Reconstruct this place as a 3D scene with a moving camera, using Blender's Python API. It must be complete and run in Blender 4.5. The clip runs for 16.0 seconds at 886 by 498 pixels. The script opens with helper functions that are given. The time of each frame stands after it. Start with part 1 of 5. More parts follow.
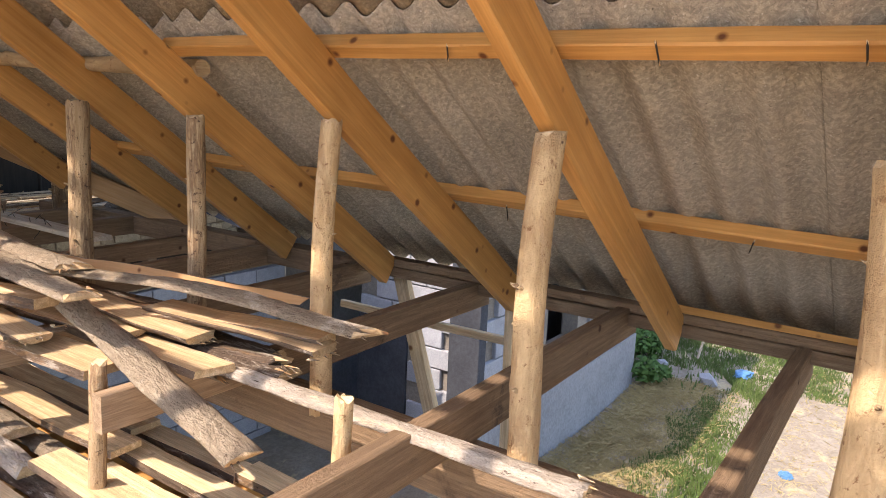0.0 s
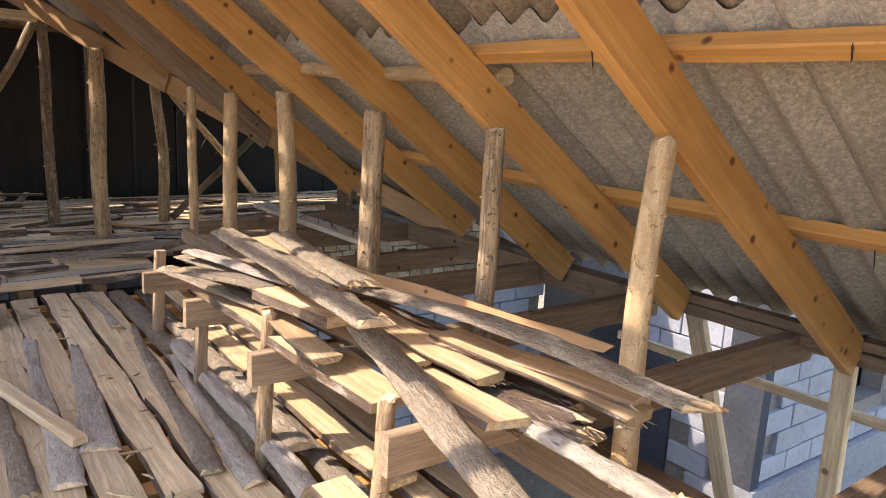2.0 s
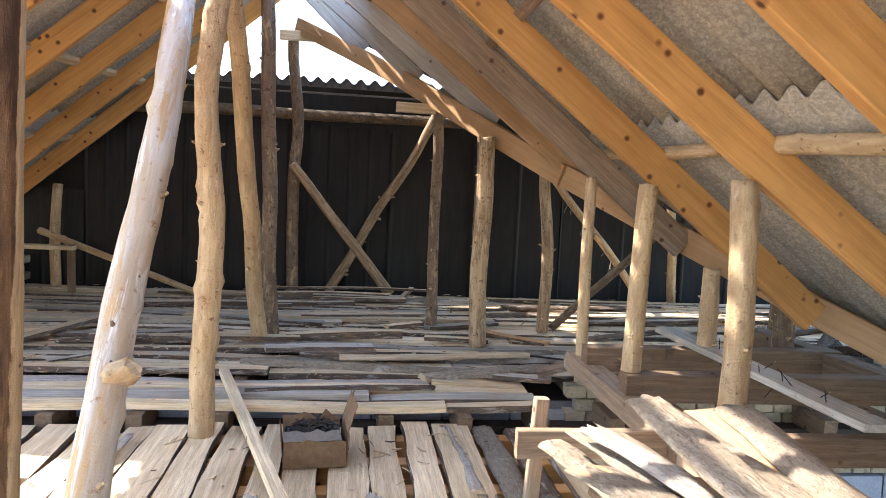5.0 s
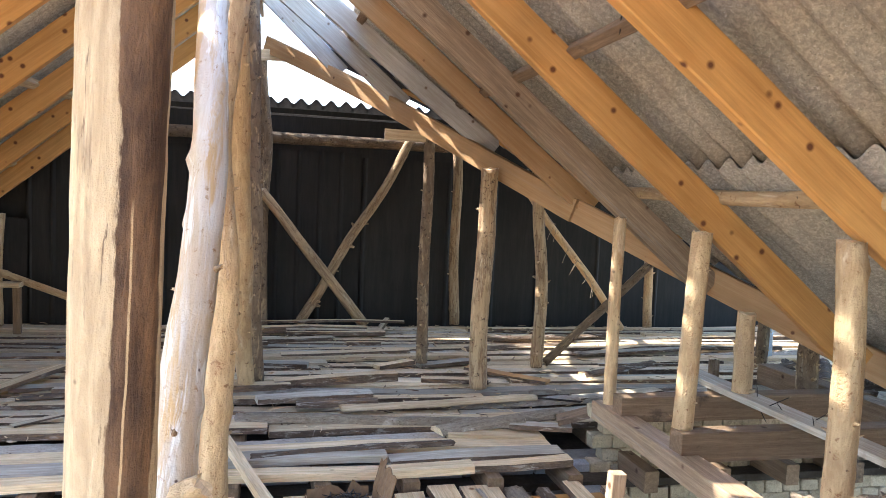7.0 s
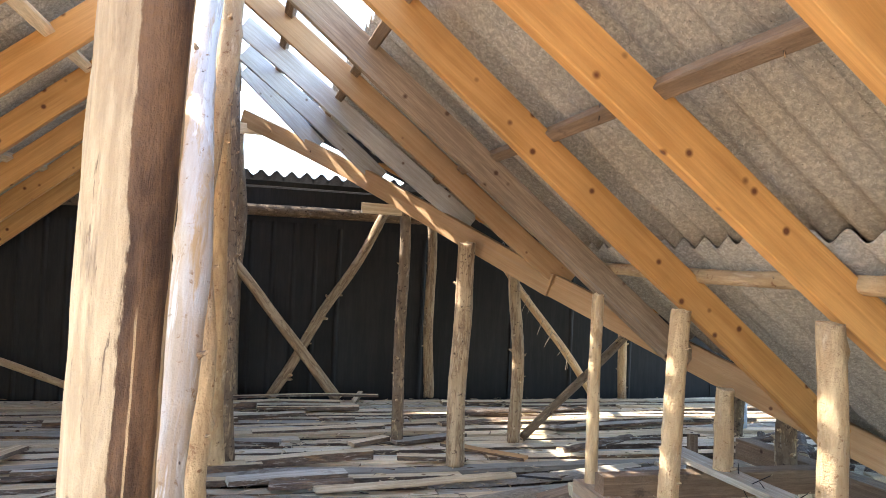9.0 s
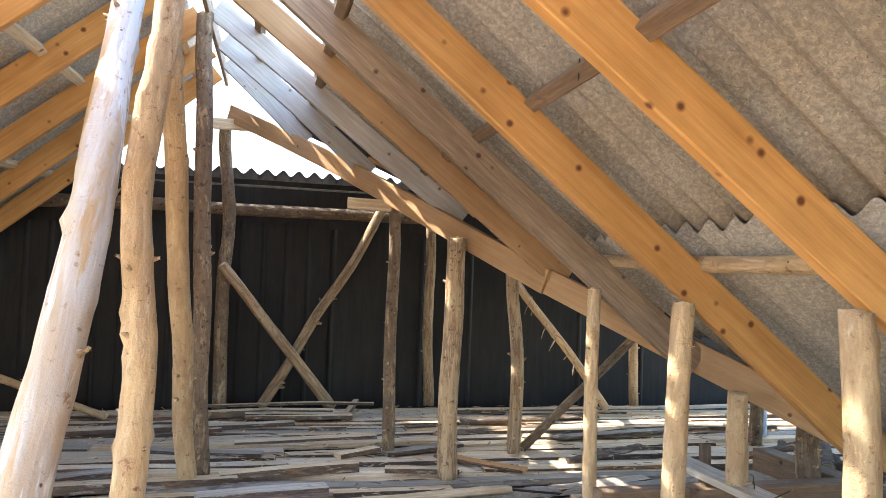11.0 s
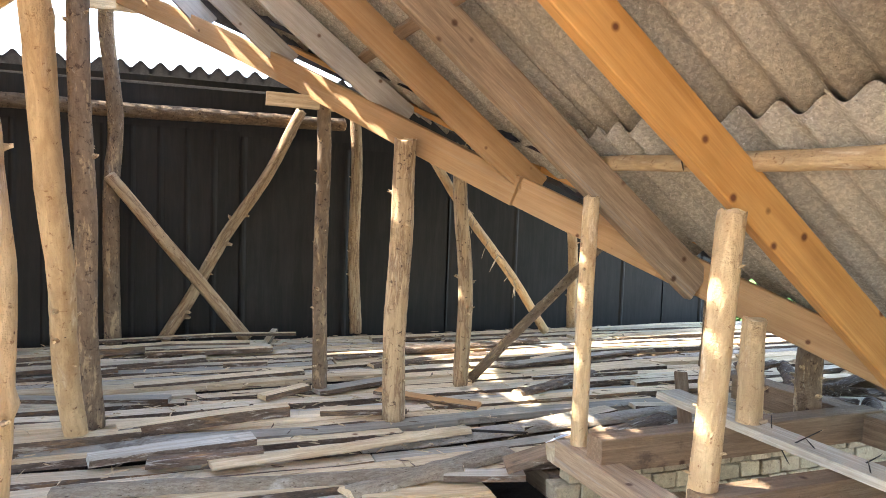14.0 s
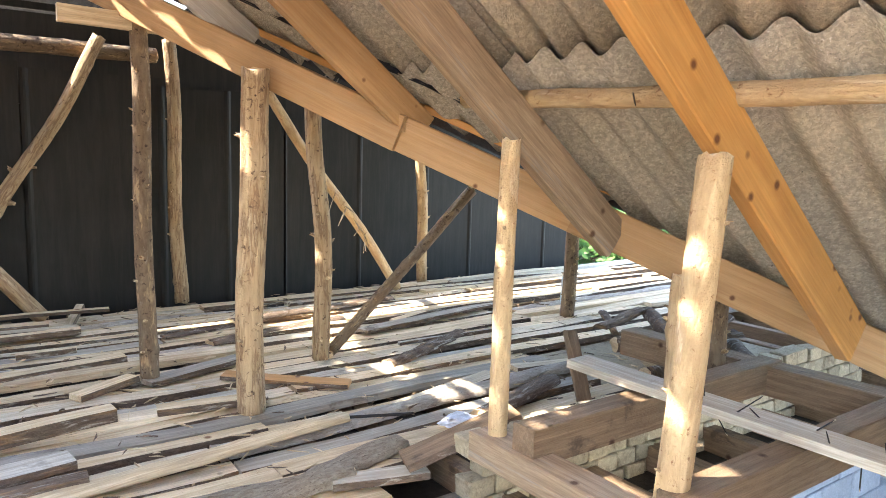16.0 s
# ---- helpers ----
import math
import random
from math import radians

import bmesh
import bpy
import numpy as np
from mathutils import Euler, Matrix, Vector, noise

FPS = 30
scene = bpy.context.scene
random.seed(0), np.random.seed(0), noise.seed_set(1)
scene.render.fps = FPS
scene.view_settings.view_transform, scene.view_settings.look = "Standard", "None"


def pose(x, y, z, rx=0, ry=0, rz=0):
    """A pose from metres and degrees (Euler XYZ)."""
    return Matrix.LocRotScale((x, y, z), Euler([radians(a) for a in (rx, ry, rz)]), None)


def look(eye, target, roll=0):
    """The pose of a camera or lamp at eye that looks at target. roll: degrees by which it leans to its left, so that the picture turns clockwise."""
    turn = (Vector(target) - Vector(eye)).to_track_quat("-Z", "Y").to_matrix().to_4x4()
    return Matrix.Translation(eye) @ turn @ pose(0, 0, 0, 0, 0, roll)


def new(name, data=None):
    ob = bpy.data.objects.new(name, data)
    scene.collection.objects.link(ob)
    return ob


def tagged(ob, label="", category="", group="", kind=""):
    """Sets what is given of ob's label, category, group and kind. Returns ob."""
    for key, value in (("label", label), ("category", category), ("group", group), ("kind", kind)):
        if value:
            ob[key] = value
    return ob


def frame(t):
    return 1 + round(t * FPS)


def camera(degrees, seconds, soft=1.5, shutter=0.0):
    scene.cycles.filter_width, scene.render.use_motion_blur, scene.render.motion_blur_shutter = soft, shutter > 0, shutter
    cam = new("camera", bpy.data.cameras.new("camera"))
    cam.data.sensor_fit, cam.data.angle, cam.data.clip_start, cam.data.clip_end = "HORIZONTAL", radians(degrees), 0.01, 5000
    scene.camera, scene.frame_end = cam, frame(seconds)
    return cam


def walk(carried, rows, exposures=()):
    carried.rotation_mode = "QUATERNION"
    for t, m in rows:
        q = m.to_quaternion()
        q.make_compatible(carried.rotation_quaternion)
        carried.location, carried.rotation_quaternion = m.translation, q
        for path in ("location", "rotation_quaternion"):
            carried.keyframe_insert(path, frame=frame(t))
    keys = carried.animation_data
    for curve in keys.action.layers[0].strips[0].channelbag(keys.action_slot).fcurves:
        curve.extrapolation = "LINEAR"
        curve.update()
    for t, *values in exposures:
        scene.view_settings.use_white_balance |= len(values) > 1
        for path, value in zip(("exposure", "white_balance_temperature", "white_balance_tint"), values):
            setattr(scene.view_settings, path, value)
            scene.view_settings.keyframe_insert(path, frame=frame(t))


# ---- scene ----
cam = camera(63.1, 16.0, soft=0.6)
PATH = [
    (0, (0.058, 0.045, 1.269), (1.682, 1.15, 0.891), 2.6),
    (0.5, (0.075, 0.112, 1.281), (1.613, 1.338, 0.918), 2.7),
    (1, (0.081, 0.133, 1.285), (1.502, 1.492, 0.923), 2.8),
    (1.5, (0.123, 0.264, 1.271), (1.425, 1.737, 0.901), 2.9),
    (2, (0.181, 0.453, 1.28), (1.342, 2.033, 0.887), 2.9),
    (2.5, (0.288, 0.63, 1.254), (1.267, 2.326, 0.847), 2.9),
    (3, (0.395, 0.823, 1.252), (1.149, 2.632, 0.853), 2.9),
    (3.5, (0.387, 1.111, 1.29), (0.931, 3.0, 0.92), 2.9),
    (4, (0.366, 1.321, 1.3), (0.763, 3.255, 0.985), 2.8),
    (4.5, (0.388, 1.56, 1.268), (0.697, 3.522, 1.031), 2.8),
    (5, (0.447, 1.753, 1.244), (0.7, 3.728, 1.062), 2.8),
    (7.5, (-0.056, 2.142, 1.428), (0.462, 4.07, 1.307), 2.7),
    (8, (-0.062, 2.134, 1.454), (0.502, 4.052, 1.409), 2.6),
    (8.5, (-0.073, 2.125, 1.441), (0.471, 4.05, 1.46), 2.6),
    (11, (0.232, 2.436, 1.363), (0.701, 4.379, 1.427), 2.1),
    (11.5, (0.199, 2.568, 1.333), (0.694, 4.505, 1.382), 2.3),
    (12, (0.094, 2.831, 1.344), (0.625, 4.759, 1.361), 2.3),
    (12.5, (0.066, 2.921, 1.358), (0.647, 4.835, 1.338), 2.3),
    (13, (0.087, 3.013, 1.343), (0.727, 4.906, 1.283), 2.2),
    (13.5, (0.104, 3.033, 1.324), (0.789, 4.909, 1.222), 2.2),
    (14, (0.181, 3.199, 1.287), (0.915, 5.054, 1.144), 2.1),
    (14.5, (0.229, 3.416, 1.255), (1.026, 5.242, 1.081), 2.1),
    (15, (0.179, 3.673, 1.263), (1.094, 5.439, 1.056), 2.0),
    (15.5, (0.174, 3.796, 1.282), (1.244, 5.468, 1.035), 1.9),
    (16, (0.19, 3.856, 1.273), (1.371, 5.448, 0.999), 1.7),
]
walk(cam, [(t, look(eye, target, roll)) for t, eye, target, roll in PATH],
     exposures=[(0.0, 2.04, 7100, 20), (1.5, 2.1, 7050, 20), (2.5, 2.42, 6500, 14), (4.0, 2.94, 6200, 11), (5.2, 3.16, 6150, 12), (7.5, 3.26, 6050, 10),
                (11.0, 3.4, 6250, 10), (12.5, 3.56, 6450, 10), (13.5, 3.76, 6500, 10), (16.0, 4.05, 6550, 10)])

# ---- light ----
SUN_WAY = Vector((1.0, -0.5, -1.25)).normalized()
world = bpy.data.worlds.new("sky")
scene.world = world
world.use_nodes = True
wn = world.node_tree
sky = wn.nodes.new("ShaderNodeTexSky")
sky.sky_type, sky.sun_disc = "NISHITA", False
sky.sun_elevation = math.asin(-SUN_WAY.z)
sky.sun_rotation = math.atan2(-SUN_WAY.x, -SUN_WAY.y)
wn.links.new(sky.outputs[0], wn.nodes["Background"].inputs[0])
wn.nodes["Background"].inputs[1].default_value = 0.15
sun = new("sun", bpy.data.lights.new("sun", "SUN"))
sun.data.energy, sun.data.angle, sun.data.color = 2.0, radians(0.6), (1.0, 0.93, 0.82)
sun.matrix_world = look(-20 * SUN_WAY, (0, 0, 0))


# ---- materials ----
def mat(name, base, rough=0.8, metal=0.0, grain=None, scale=(1, 1, 1), dark=None, spots=None, bump=0.3, fine=60.0,
        vary=0.12, streak=0.5, knots=None, spec=0.3, patch=None, fleck=None, depth=0.01, mottle=0.4):
    """Surface of two tones with stretched grain, blotches, fine relief and a shift from piece to piece."""
    m = bpy.data.materials.new(name)
    m.use_nodes = True
    t = m.node_tree
    L, N = t.links.new, t.nodes.new
    b = t.nodes["Principled BSDF"]
    b.inputs["Roughness"].default_value, b.inputs["Metallic"].default_value = rough, metal
    b.inputs["Specular IOR Level"].default_value = spec
    tc, info = N("ShaderNodeTexCoord"), N("ShaderNodeObjectInfo")
    mp = N("ShaderNodeMapping")
    mp.inputs["Scale"].default_value = scale
    shift = N("ShaderNodeVectorMath")
    shift.operation = "SCALE"
    shift.inputs[0].default_value = (37.0, 21.0, 11.0)
    L(info.outputs["Random"], shift.inputs["Scale"])
    add = N("ShaderNodeVectorMath")
    L(tc.outputs["Object"], add.inputs[0])
    L(shift.outputs[0], add.inputs[1])
    L(add.outputs[0], mp.inputs[0])

    def tex(s, detail, src, rough_=0.6, dist=0.0):
        n = N("ShaderNodeTexNoise")
        n.inputs["Scale"].default_value, n.inputs["Detail"].default_value = s, detail
        n.inputs["Roughness"].default_value, n.inputs["Distortion"].default_value = rough_, dist
        L(src, n.inputs["Vector"])
        return n.outputs["Fac"]

    def ramp(src, a, c):
        r = N("ShaderNodeMapRange")
        r.inputs["From Min"].default_value, r.inputs["From Max"].default_value = a, c
        L(src, r.inputs["Value"])
        return r.outputs["Result"]

    def mix(f, a, c, mode="MIX"):
        n = N("ShaderNodeMix")
        n.data_type, n.blend_type = "RGBA", mode
        if isinstance(f, float):
            n.inputs["Factor"].default_value = f
        else:
            L(f, n.inputs["Factor"])
        for s, v in (("A", a), ("B", c)):
            i = [q for q in n.inputs if q.name == s and q.type == "RGBA"][0]
            if isinstance(v, tuple):
                i.default_value = (*v, 1)
            else:
                L(v, i)
        return [q for q in n.outputs if q.type == "RGBA"][0]

    dark = dark or tuple(c * 0.6 for c in base)
    g = tex(grain or 9.0, 6, mp.outputs[0], 0.65, 0.6)
    col = mix(ramp(g, 0.42, 0.42 + 0.45 * (1.1 - streak)), dark, base)
    big = tex(2.3, 3, add.outputs[0])
    col = mix(0.35, col, mix(ramp(big, 0.35, 0.65), tuple(c * 0.7 for c in base), tuple(min(1, c * 1.15) for c in base)))
    for lay in (spots, patch, fleck):
        if lay:
            sp = tex(lay[0], 5, add.outputs[0] if len(lay) < 4 else mp.outputs[0], 0.7, 0.4)
            col = mix(ramp(sp, lay[1], lay[1] + (0.08 if len(lay) < 5 else lay[4])), col, lay[2])
    if knots:
        v = N("ShaderNodeTexVoronoi")
        v.inputs["Scale"].default_value = knots[0]
        L(add.outputs[0], v.inputs["Vector"])
        kn = ramp(v.outputs["Distance"], knots[1], knots[1] * 0.45)
        col = mix(kn, col, knots[2])
    thin = ramp(tex((grain or 9.0) * 5, 3, mp.outputs[0], 0.7, 0.2), 0.36, 0.64)
    col = mix(mottle, col, mix(thin, (0.62, 0.61, 0.6), (1.22, 1.22, 1.22)), "MULTIPLY")
    hs = N("ShaderNodeHueSaturation")
    val = N("ShaderNodeMapRange")
    val.inputs["To Min"].default_value, val.inputs["To Max"].default_value = 1 - vary, 1 + vary
    L(info.outputs["Random"], val.inputs["Value"])
    L(val.outputs["Result"], hs.inputs["Value"])
    L(col, hs.inputs["Color"])
    L(hs.outputs["Color"], b.inputs["Base Color"])
    if bump:
        f = tex(fine, 5, add.outputs[0], 0.7)
        mx = N("ShaderNodeMath")
        mx.operation = "ADD"
        L(f, mx.inputs[0])
        L(g, mx.inputs[1])
        bp = N("ShaderNodeBump")
        bp.inputs["Strength"].default_value, bp.inputs["Distance"].default_value = bump, depth
        L(mx.outputs[0], bp.inputs["Height"])
        L(bp.outputs[0], b.inputs["Normal"])
    return m


PINE = mat("planed_pine", (0.68, 0.37, 0.125), 0.5, grain=4, scale=(0.3, 8, 8), mottle=0.2, dark=(0.4, 0.18, 0.045), bump=0.15, vary=0.1,
           knots=(9.0, 0.16, (0.13, 0.042, 0.015)), streak=0.3, patch=(2.2, 0.62, (0.47, 0.22, 0.06), 1, 0.25), fleck=(24, 0.66, (0.34, 0.15, 0.04), 1))
PINE_OLD = mat("greyed_pine", (0.44, 0.315, 0.2), 0.75, grain=5, scale=(0.5, 9, 9), dark=(0.2, 0.13, 0.08), bump=0.3,
               knots=(8.0, 0.14, (0.1, 0.05, 0.025)), patch=(2.5, 0.58, (0.3, 0.27, 0.24), 1, 0.2), fleck=(20, 0.68, (0.14, 0.09, 0.055), 1))
SILVER = mat("silvered_wood", (0.52, 0.49, 0.44), 0.7, grain=5, scale=(0.5, 10, 10), mottle=0.2, dark=(0.33, 0.29, 0.24), bump=0.3,
             knots=(8.0, 0.12, (0.15, 0.1, 0.07)), fleck=(24, 0.66, (0.22, 0.18, 0.14), 1))
SAWN = mat("rough_sawn_beam", (0.29, 0.195, 0.118), 0.9, grain=6, scale=(0.5, 11, 11), dark=(0.15, 0.095, 0.055), bump=0.9,
           spots=(3.5, 0.6, (0.11, 0.075, 0.05)), knots=(6.0, 0.12, (0.07, 0.035, 0.02)), patch=(5, 0.6, (0.33, 0.24, 0.15), 1, 0.2), fleck=(30, 0.64, (0.1, 0.065, 0.04), 1))
PALE = mat("pale_sawn_wood", (0.8, 0.64, 0.41), 0.8, grain=5, scale=(0.4, 8, 8), dark=(0.46, 0.31, 0.165), bump=0.5, vary=0.18,
           knots=(5.0, 0.1, (0.22, 0.11, 0.05)), spots=(4, 0.64, (0.45, 0.34, 0.21)), patch=(3, 0.57, (0.62, 0.43, 0.23), 1, 0.2), fleck=(28, 0.62, (0.3, 0.19, 0.1), 1))
CUT = mat("tan_cut_wood", (0.6, 0.44, 0.255), 0.85, grain=5, scale=(0.5, 8, 8), dark=(0.34, 0.215, 0.105), bump=0.5, vary=0.25, knots=(5.0, 0.1, (0.2, 0.1, 0.05)),
           spots=(4, 0.6, (0.34, 0.24, 0.14)), patch=(2.5, 0.55, (0.72, 0.56, 0.36), 1, 0.2), fleck=(28, 0.62, (0.24, 0.14, 0.07), 1))
FLOORW = mat("weathered_board", (0.8, 0.67, 0.47), 0.85, grain=5, scale=(0.4, 9, 9), dark=(0.45, 0.345, 0.225), bump=0.6, vary=0.2,
             spots=(3, 0.6, (0.36, 0.3, 0.22)), knots=(5.0, 0.1, (0.15, 0.09, 0.05)), fleck=(26, 0.61, (0.2, 0.145, 0.1), 1))
# pine in a duller, browner tone than PINE
PINE_DULL = mat("dull_brown_pine", (0.52, 0.325, 0.165), 0.6, grain=4, scale=(0.3, 8, 8), mottle=0.2, dark=(0.34, 0.18, 0.07), bump=0.25, vary=0.1,
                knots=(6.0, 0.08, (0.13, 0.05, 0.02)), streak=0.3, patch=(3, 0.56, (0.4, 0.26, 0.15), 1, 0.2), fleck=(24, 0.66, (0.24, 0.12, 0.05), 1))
BARK = mat("bark", (0.26, 0.185, 0.13), 0.95, grain=14, scale=(0.9, 5, 5), dark=(0.07, 0.045, 0.03), bump=1.0, fine=38, vary=0.2, depth=0.02,
           spots=(7, 0.56, (0.42, 0.36, 0.29), 1), patch=(3, 0.54, (0.4, 0.225, 0.1), 1, 0.2), fleck=(34, 0.62, (0.05, 0.033, 0.024), 1), streak=0.3)
BARK_SILVER = mat("silver_bark", (0.62, 0.55, 0.46), 0.95, grain=10, scale=(1.2, 5, 5), dark=(0.31, 0.25, 0.195), bump=1.0, fine=42, vary=0.15, depth=0.015,
                 spots=(5, 0.57, (0.56, 0.46, 0.33), 1), patch=(3, 0.57, (0.2, 0.14, 0.1), 1, 0.15), fleck=(26, 0.6, (0.12, 0.085, 0.065), 1), streak=0.3)
BARK_GREY = mat("grey_bark", (0.5, 0.41, 0.3), 0.95, grain=14, scale=(1.6, 5, 5), dark=(0.2, 0.148, 0.1), bump=1.0, fine=42, vary=0.12, depth=0.02,
                spots=(6, 0.58, (0.3, 0.22, 0.155), 1), patch=(3, 0.6, (0.58, 0.5, 0.4)), fleck=(24, 0.58, (0.13, 0.09, 0.06), 1), streak=0.3)
LOG = mat("peeled_log", (0.7, 0.515, 0.29), 0.65, grain=5, scale=(5, 5, 1.1), mottle=0.12, dark=(0.38, 0.235, 0.115), bump=0.9, vary=0.12, depth=0.015,
          spots=(3, 0.55, (0.37, 0.215, 0.105), 1, 0.08), knots=(13.0, 0.075, (0.12, 0.06, 0.03)), patch=(3, 0.57, (0.76, 0.62, 0.41), 1, 0.15), fleck=(30, 0.59, (0.28, 0.15, 0.07)))
LOG_STRIPE = mat("stained_log", (0.64, 0.505, 0.315), 0.75, grain=9, scale=(6, 6, 0.7), mottle=0.12, dark=(0.36, 0.255, 0.15), bump=0.5, depth=0.015,
                 spots=(5, 0.58, (0.3, 0.22, 0.14), 1, 0.1), knots=(13.0, 0.075, (0.09, 0.055, 0.035)), patch=(9, 0.6, (0.45, 0.34, 0.22), 1, 0.1), fleck=(16, 0.62, (0.2, 0.14, 0.09), 1))
# white base and pale patches carry the leaning log's sky glare as colour
LOG_WHITE = mat("fresh_log_glare", (0.58, 0.545, 0.48), 0.4, grain=4, scale=(5, 5, 0.5), mottle=0.12, dark=(0.44, 0.29, 0.14), bump=0.45, depth=0.015,
                spots=(3, 0.53, (0.48, 0.31, 0.14), 1, 0.1), knots=(13.0, 0.075, (0.09, 0.055, 0.04)), patch=(2.2, 0.55, (0.7, 0.67, 0.6), 1, 0.05), fleck=(30, 0.61, (0.3, 0.18, 0.09)))
LOG_BARKY = mat("half_peeled_log", (0.58, 0.425, 0.25), 0.8, grain=5, scale=(8, 8, 1.0), mottle=0.12, dark=(0.33, 0.21, 0.11), bump=0.7, depth=0.015,
                spots=(3, 0.485, (0.2, 0.115, 0.062), 1, 0.1), knots=(13.0, 0.075, (0.07, 0.04, 0.025)), patch=(3, 0.56, (0.62, 0.48, 0.3), 1, 0.15), fleck=(36, 0.59, (0.11, 0.065, 0.04)))


def add_stripe(m, a0, a1, colour, deep):
    """A dark band of inner bark down one side of a trunk, between two angles about its axis, with a thin split in it."""
    t = m.node_tree
    L, N = t.links.new, t.nodes.new
    hs = [n for n in t.nodes if n.type == "HUE_SAT"][0]
    old = hs.inputs["Color"].links[0].from_socket
    tc, sep, at = N("ShaderNodeTexCoord"), N("ShaderNodeSeparateXYZ"), N("ShaderNodeMath")
    L(tc.outputs["Object"], sep.inputs[0])
    at.operation = "ARCTAN2"
    L(sep.outputs["Y"], at.inputs[0])
    L(sep.outputs["X"], at.inputs[1])

    def wander(scale, amount, src, seed):
        mp, n = N("ShaderNodeMapping"), N("ShaderNodeTexNoise")
        mp.inputs["Scale"].default_value, mp.inputs["Location"].default_value = scale, (seed, seed, 0)
        n.inputs["Scale"].default_value, n.inputs["Detail"].default_value, n.inputs["Roughness"].default_value = 1.0, 8, 0.7
        L(tc.outputs["Object"], mp.inputs[0])
        L(mp.outputs[0], n.inputs["Vector"])
        q = N("ShaderNodeMath")
        q.operation = "MULTIPLY_ADD"
        L(n.outputs["Fac"], q.inputs[0])
        q.inputs[1].default_value = amount
        L(src, q.inputs[2])
        return q.outputs[0], n.outputs["Fac"]

    def step(src, lo, hi):
        r = N("ShaderNodeMapRange")
        r.interpolation_type = "SMOOTHSTEP"
        r.inputs["From Min"].default_value, r.inputs["From Max"].default_value = lo, hi
        L(src, r.inputs["Value"])
        return r.outputs["Result"]

    def times(a, b):
        q = N("ShaderNodeMath")
        q.operation = "MULTIPLY"
        L(a, q.inputs[0])
        L(b, q.inputs[1])
        return q.outputs[0]

    def mix(f, a, b):
        n = N("ShaderNodeMix")
        n.data_type = "RGBA"
        L(f, n.inputs[0])
        for i, v in ((6, a), (7, b)):
            if isinstance(v, tuple):
                n.inputs[i].default_value = (*v, 1)
            else:
                L(v, n.inputs[i])
        return n.outputs[2]

    edge, tone = wander((24, 24, 5), 0.7, at.outputs[0], 2.0)
    band = times(step(edge, a0 + 0.31, a0 + 0.38), step(edge, a1 + 0.41, a1 + 0.32))
    slim, _ = wander((1, 1, 1.2), 0.35, at.outputs[0], 6.0)
    mid = a0 + 0.27 * (a1 - a0) + 0.17
    split = times(step(slim, mid - 0.035, mid - 0.015), step(slim, mid + 0.035, mid + 0.015))
    split = times(split, step(sep.outputs["Z"], 1.4, 1.36))
    col = mix(band, old, mix(step(tone, 0.35, 0.68), deep, colour))
    L(mix(split, col, (0.5, 0.36, 0.2)), hs.inputs["Color"])


BARK_POLE = mat("bark_clad_pole", (0.27, 0.19, 0.12), 0.9, grain=6, scale=(5, 5, 1.6), mottle=0.2, dark=(0.13, 0.085, 0.052), bump=0.9, depth=0.015, vary=0.15,
                spots=(4, 0.55, (0.43, 0.3, 0.17), 1, 0.1), knots=(13.0, 0.075, (0.05, 0.03, 0.02)), patch=(7, 0.6, (0.34, 0.28, 0.21), 1, 0.1), fleck=(30, 0.57, (0.08, 0.05, 0.034)))


add_stripe(LOG_STRIPE, -1.5, -0.35, (0.2, 0.115, 0.06), (0.06, 0.034, 0.021))
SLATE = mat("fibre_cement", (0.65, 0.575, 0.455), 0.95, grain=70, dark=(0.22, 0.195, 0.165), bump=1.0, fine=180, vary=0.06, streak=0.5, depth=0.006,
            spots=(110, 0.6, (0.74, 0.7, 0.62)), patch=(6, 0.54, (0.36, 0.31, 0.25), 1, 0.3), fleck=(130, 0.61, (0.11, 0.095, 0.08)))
# fibre cement in a far darker tone than SLATE
SLATE_DARK = mat("dark_fibre_cement", (0.1, 0.1, 0.11), 0.9, grain=30, dark=(0.05, 0.05, 0.06), bump=0.4, fine=90)
BLACK = mat("black_sheet", (0.03, 0.027, 0.0235), 0.58, grain=4, scale=(6, 6, 0.5), mottle=0.2, dark=(0.015, 0.0145, 0.014), bump=0.08, vary=0.15,
            spots=(14, 0.7, (0.03, 0.029, 0.027)), spec=0.22)
BRICK = mat("cream_brick", (0.5, 0.41, 0.275), 0.95, grain=18, dark=(0.34, 0.28, 0.19), bump=1.0, fine=70, vary=0.28,
            spots=(9, 0.54, (0.28, 0.225, 0.15)), fleck=(40, 0.62, (0.2, 0.16, 0.11)))
BLOCK = mat("grey_block", (0.36, 0.37, 0.39), 0.95, grain=20, dark=(0.27, 0.28, 0.3), bump=0.5, fine=80, vary=0.1)
MORTAR = mat("mortar", (0.27, 0.235, 0.19), 0.95, grain=25, dark=(0.16, 0.15, 0.135), bump=0.6, fine=90)
# dark damp render, with the shade on that wall put into its colour too
DAMP_SHADE = mat("damp_shade_render", (0.055, 0.059, 0.068), 0.9, grain=6, dark=(0.035, 0.038, 0.045), bump=0.4, fine=60)
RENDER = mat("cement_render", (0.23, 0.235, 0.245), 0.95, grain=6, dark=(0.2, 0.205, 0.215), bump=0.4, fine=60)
GROUND = mat("dry_ground", (0.31, 0.265, 0.205), 1.0, grain=5, dark=(0.22, 0.175, 0.12), bump=1.0, fine=30,
             spots=(2.2, 0.55, (0.4, 0.33, 0.2)))
GRASS = mat("grass", (0.13, 0.19, 0.05), 0.8, grain=3, dark=(0.06, 0.095, 0.025), bump=0)
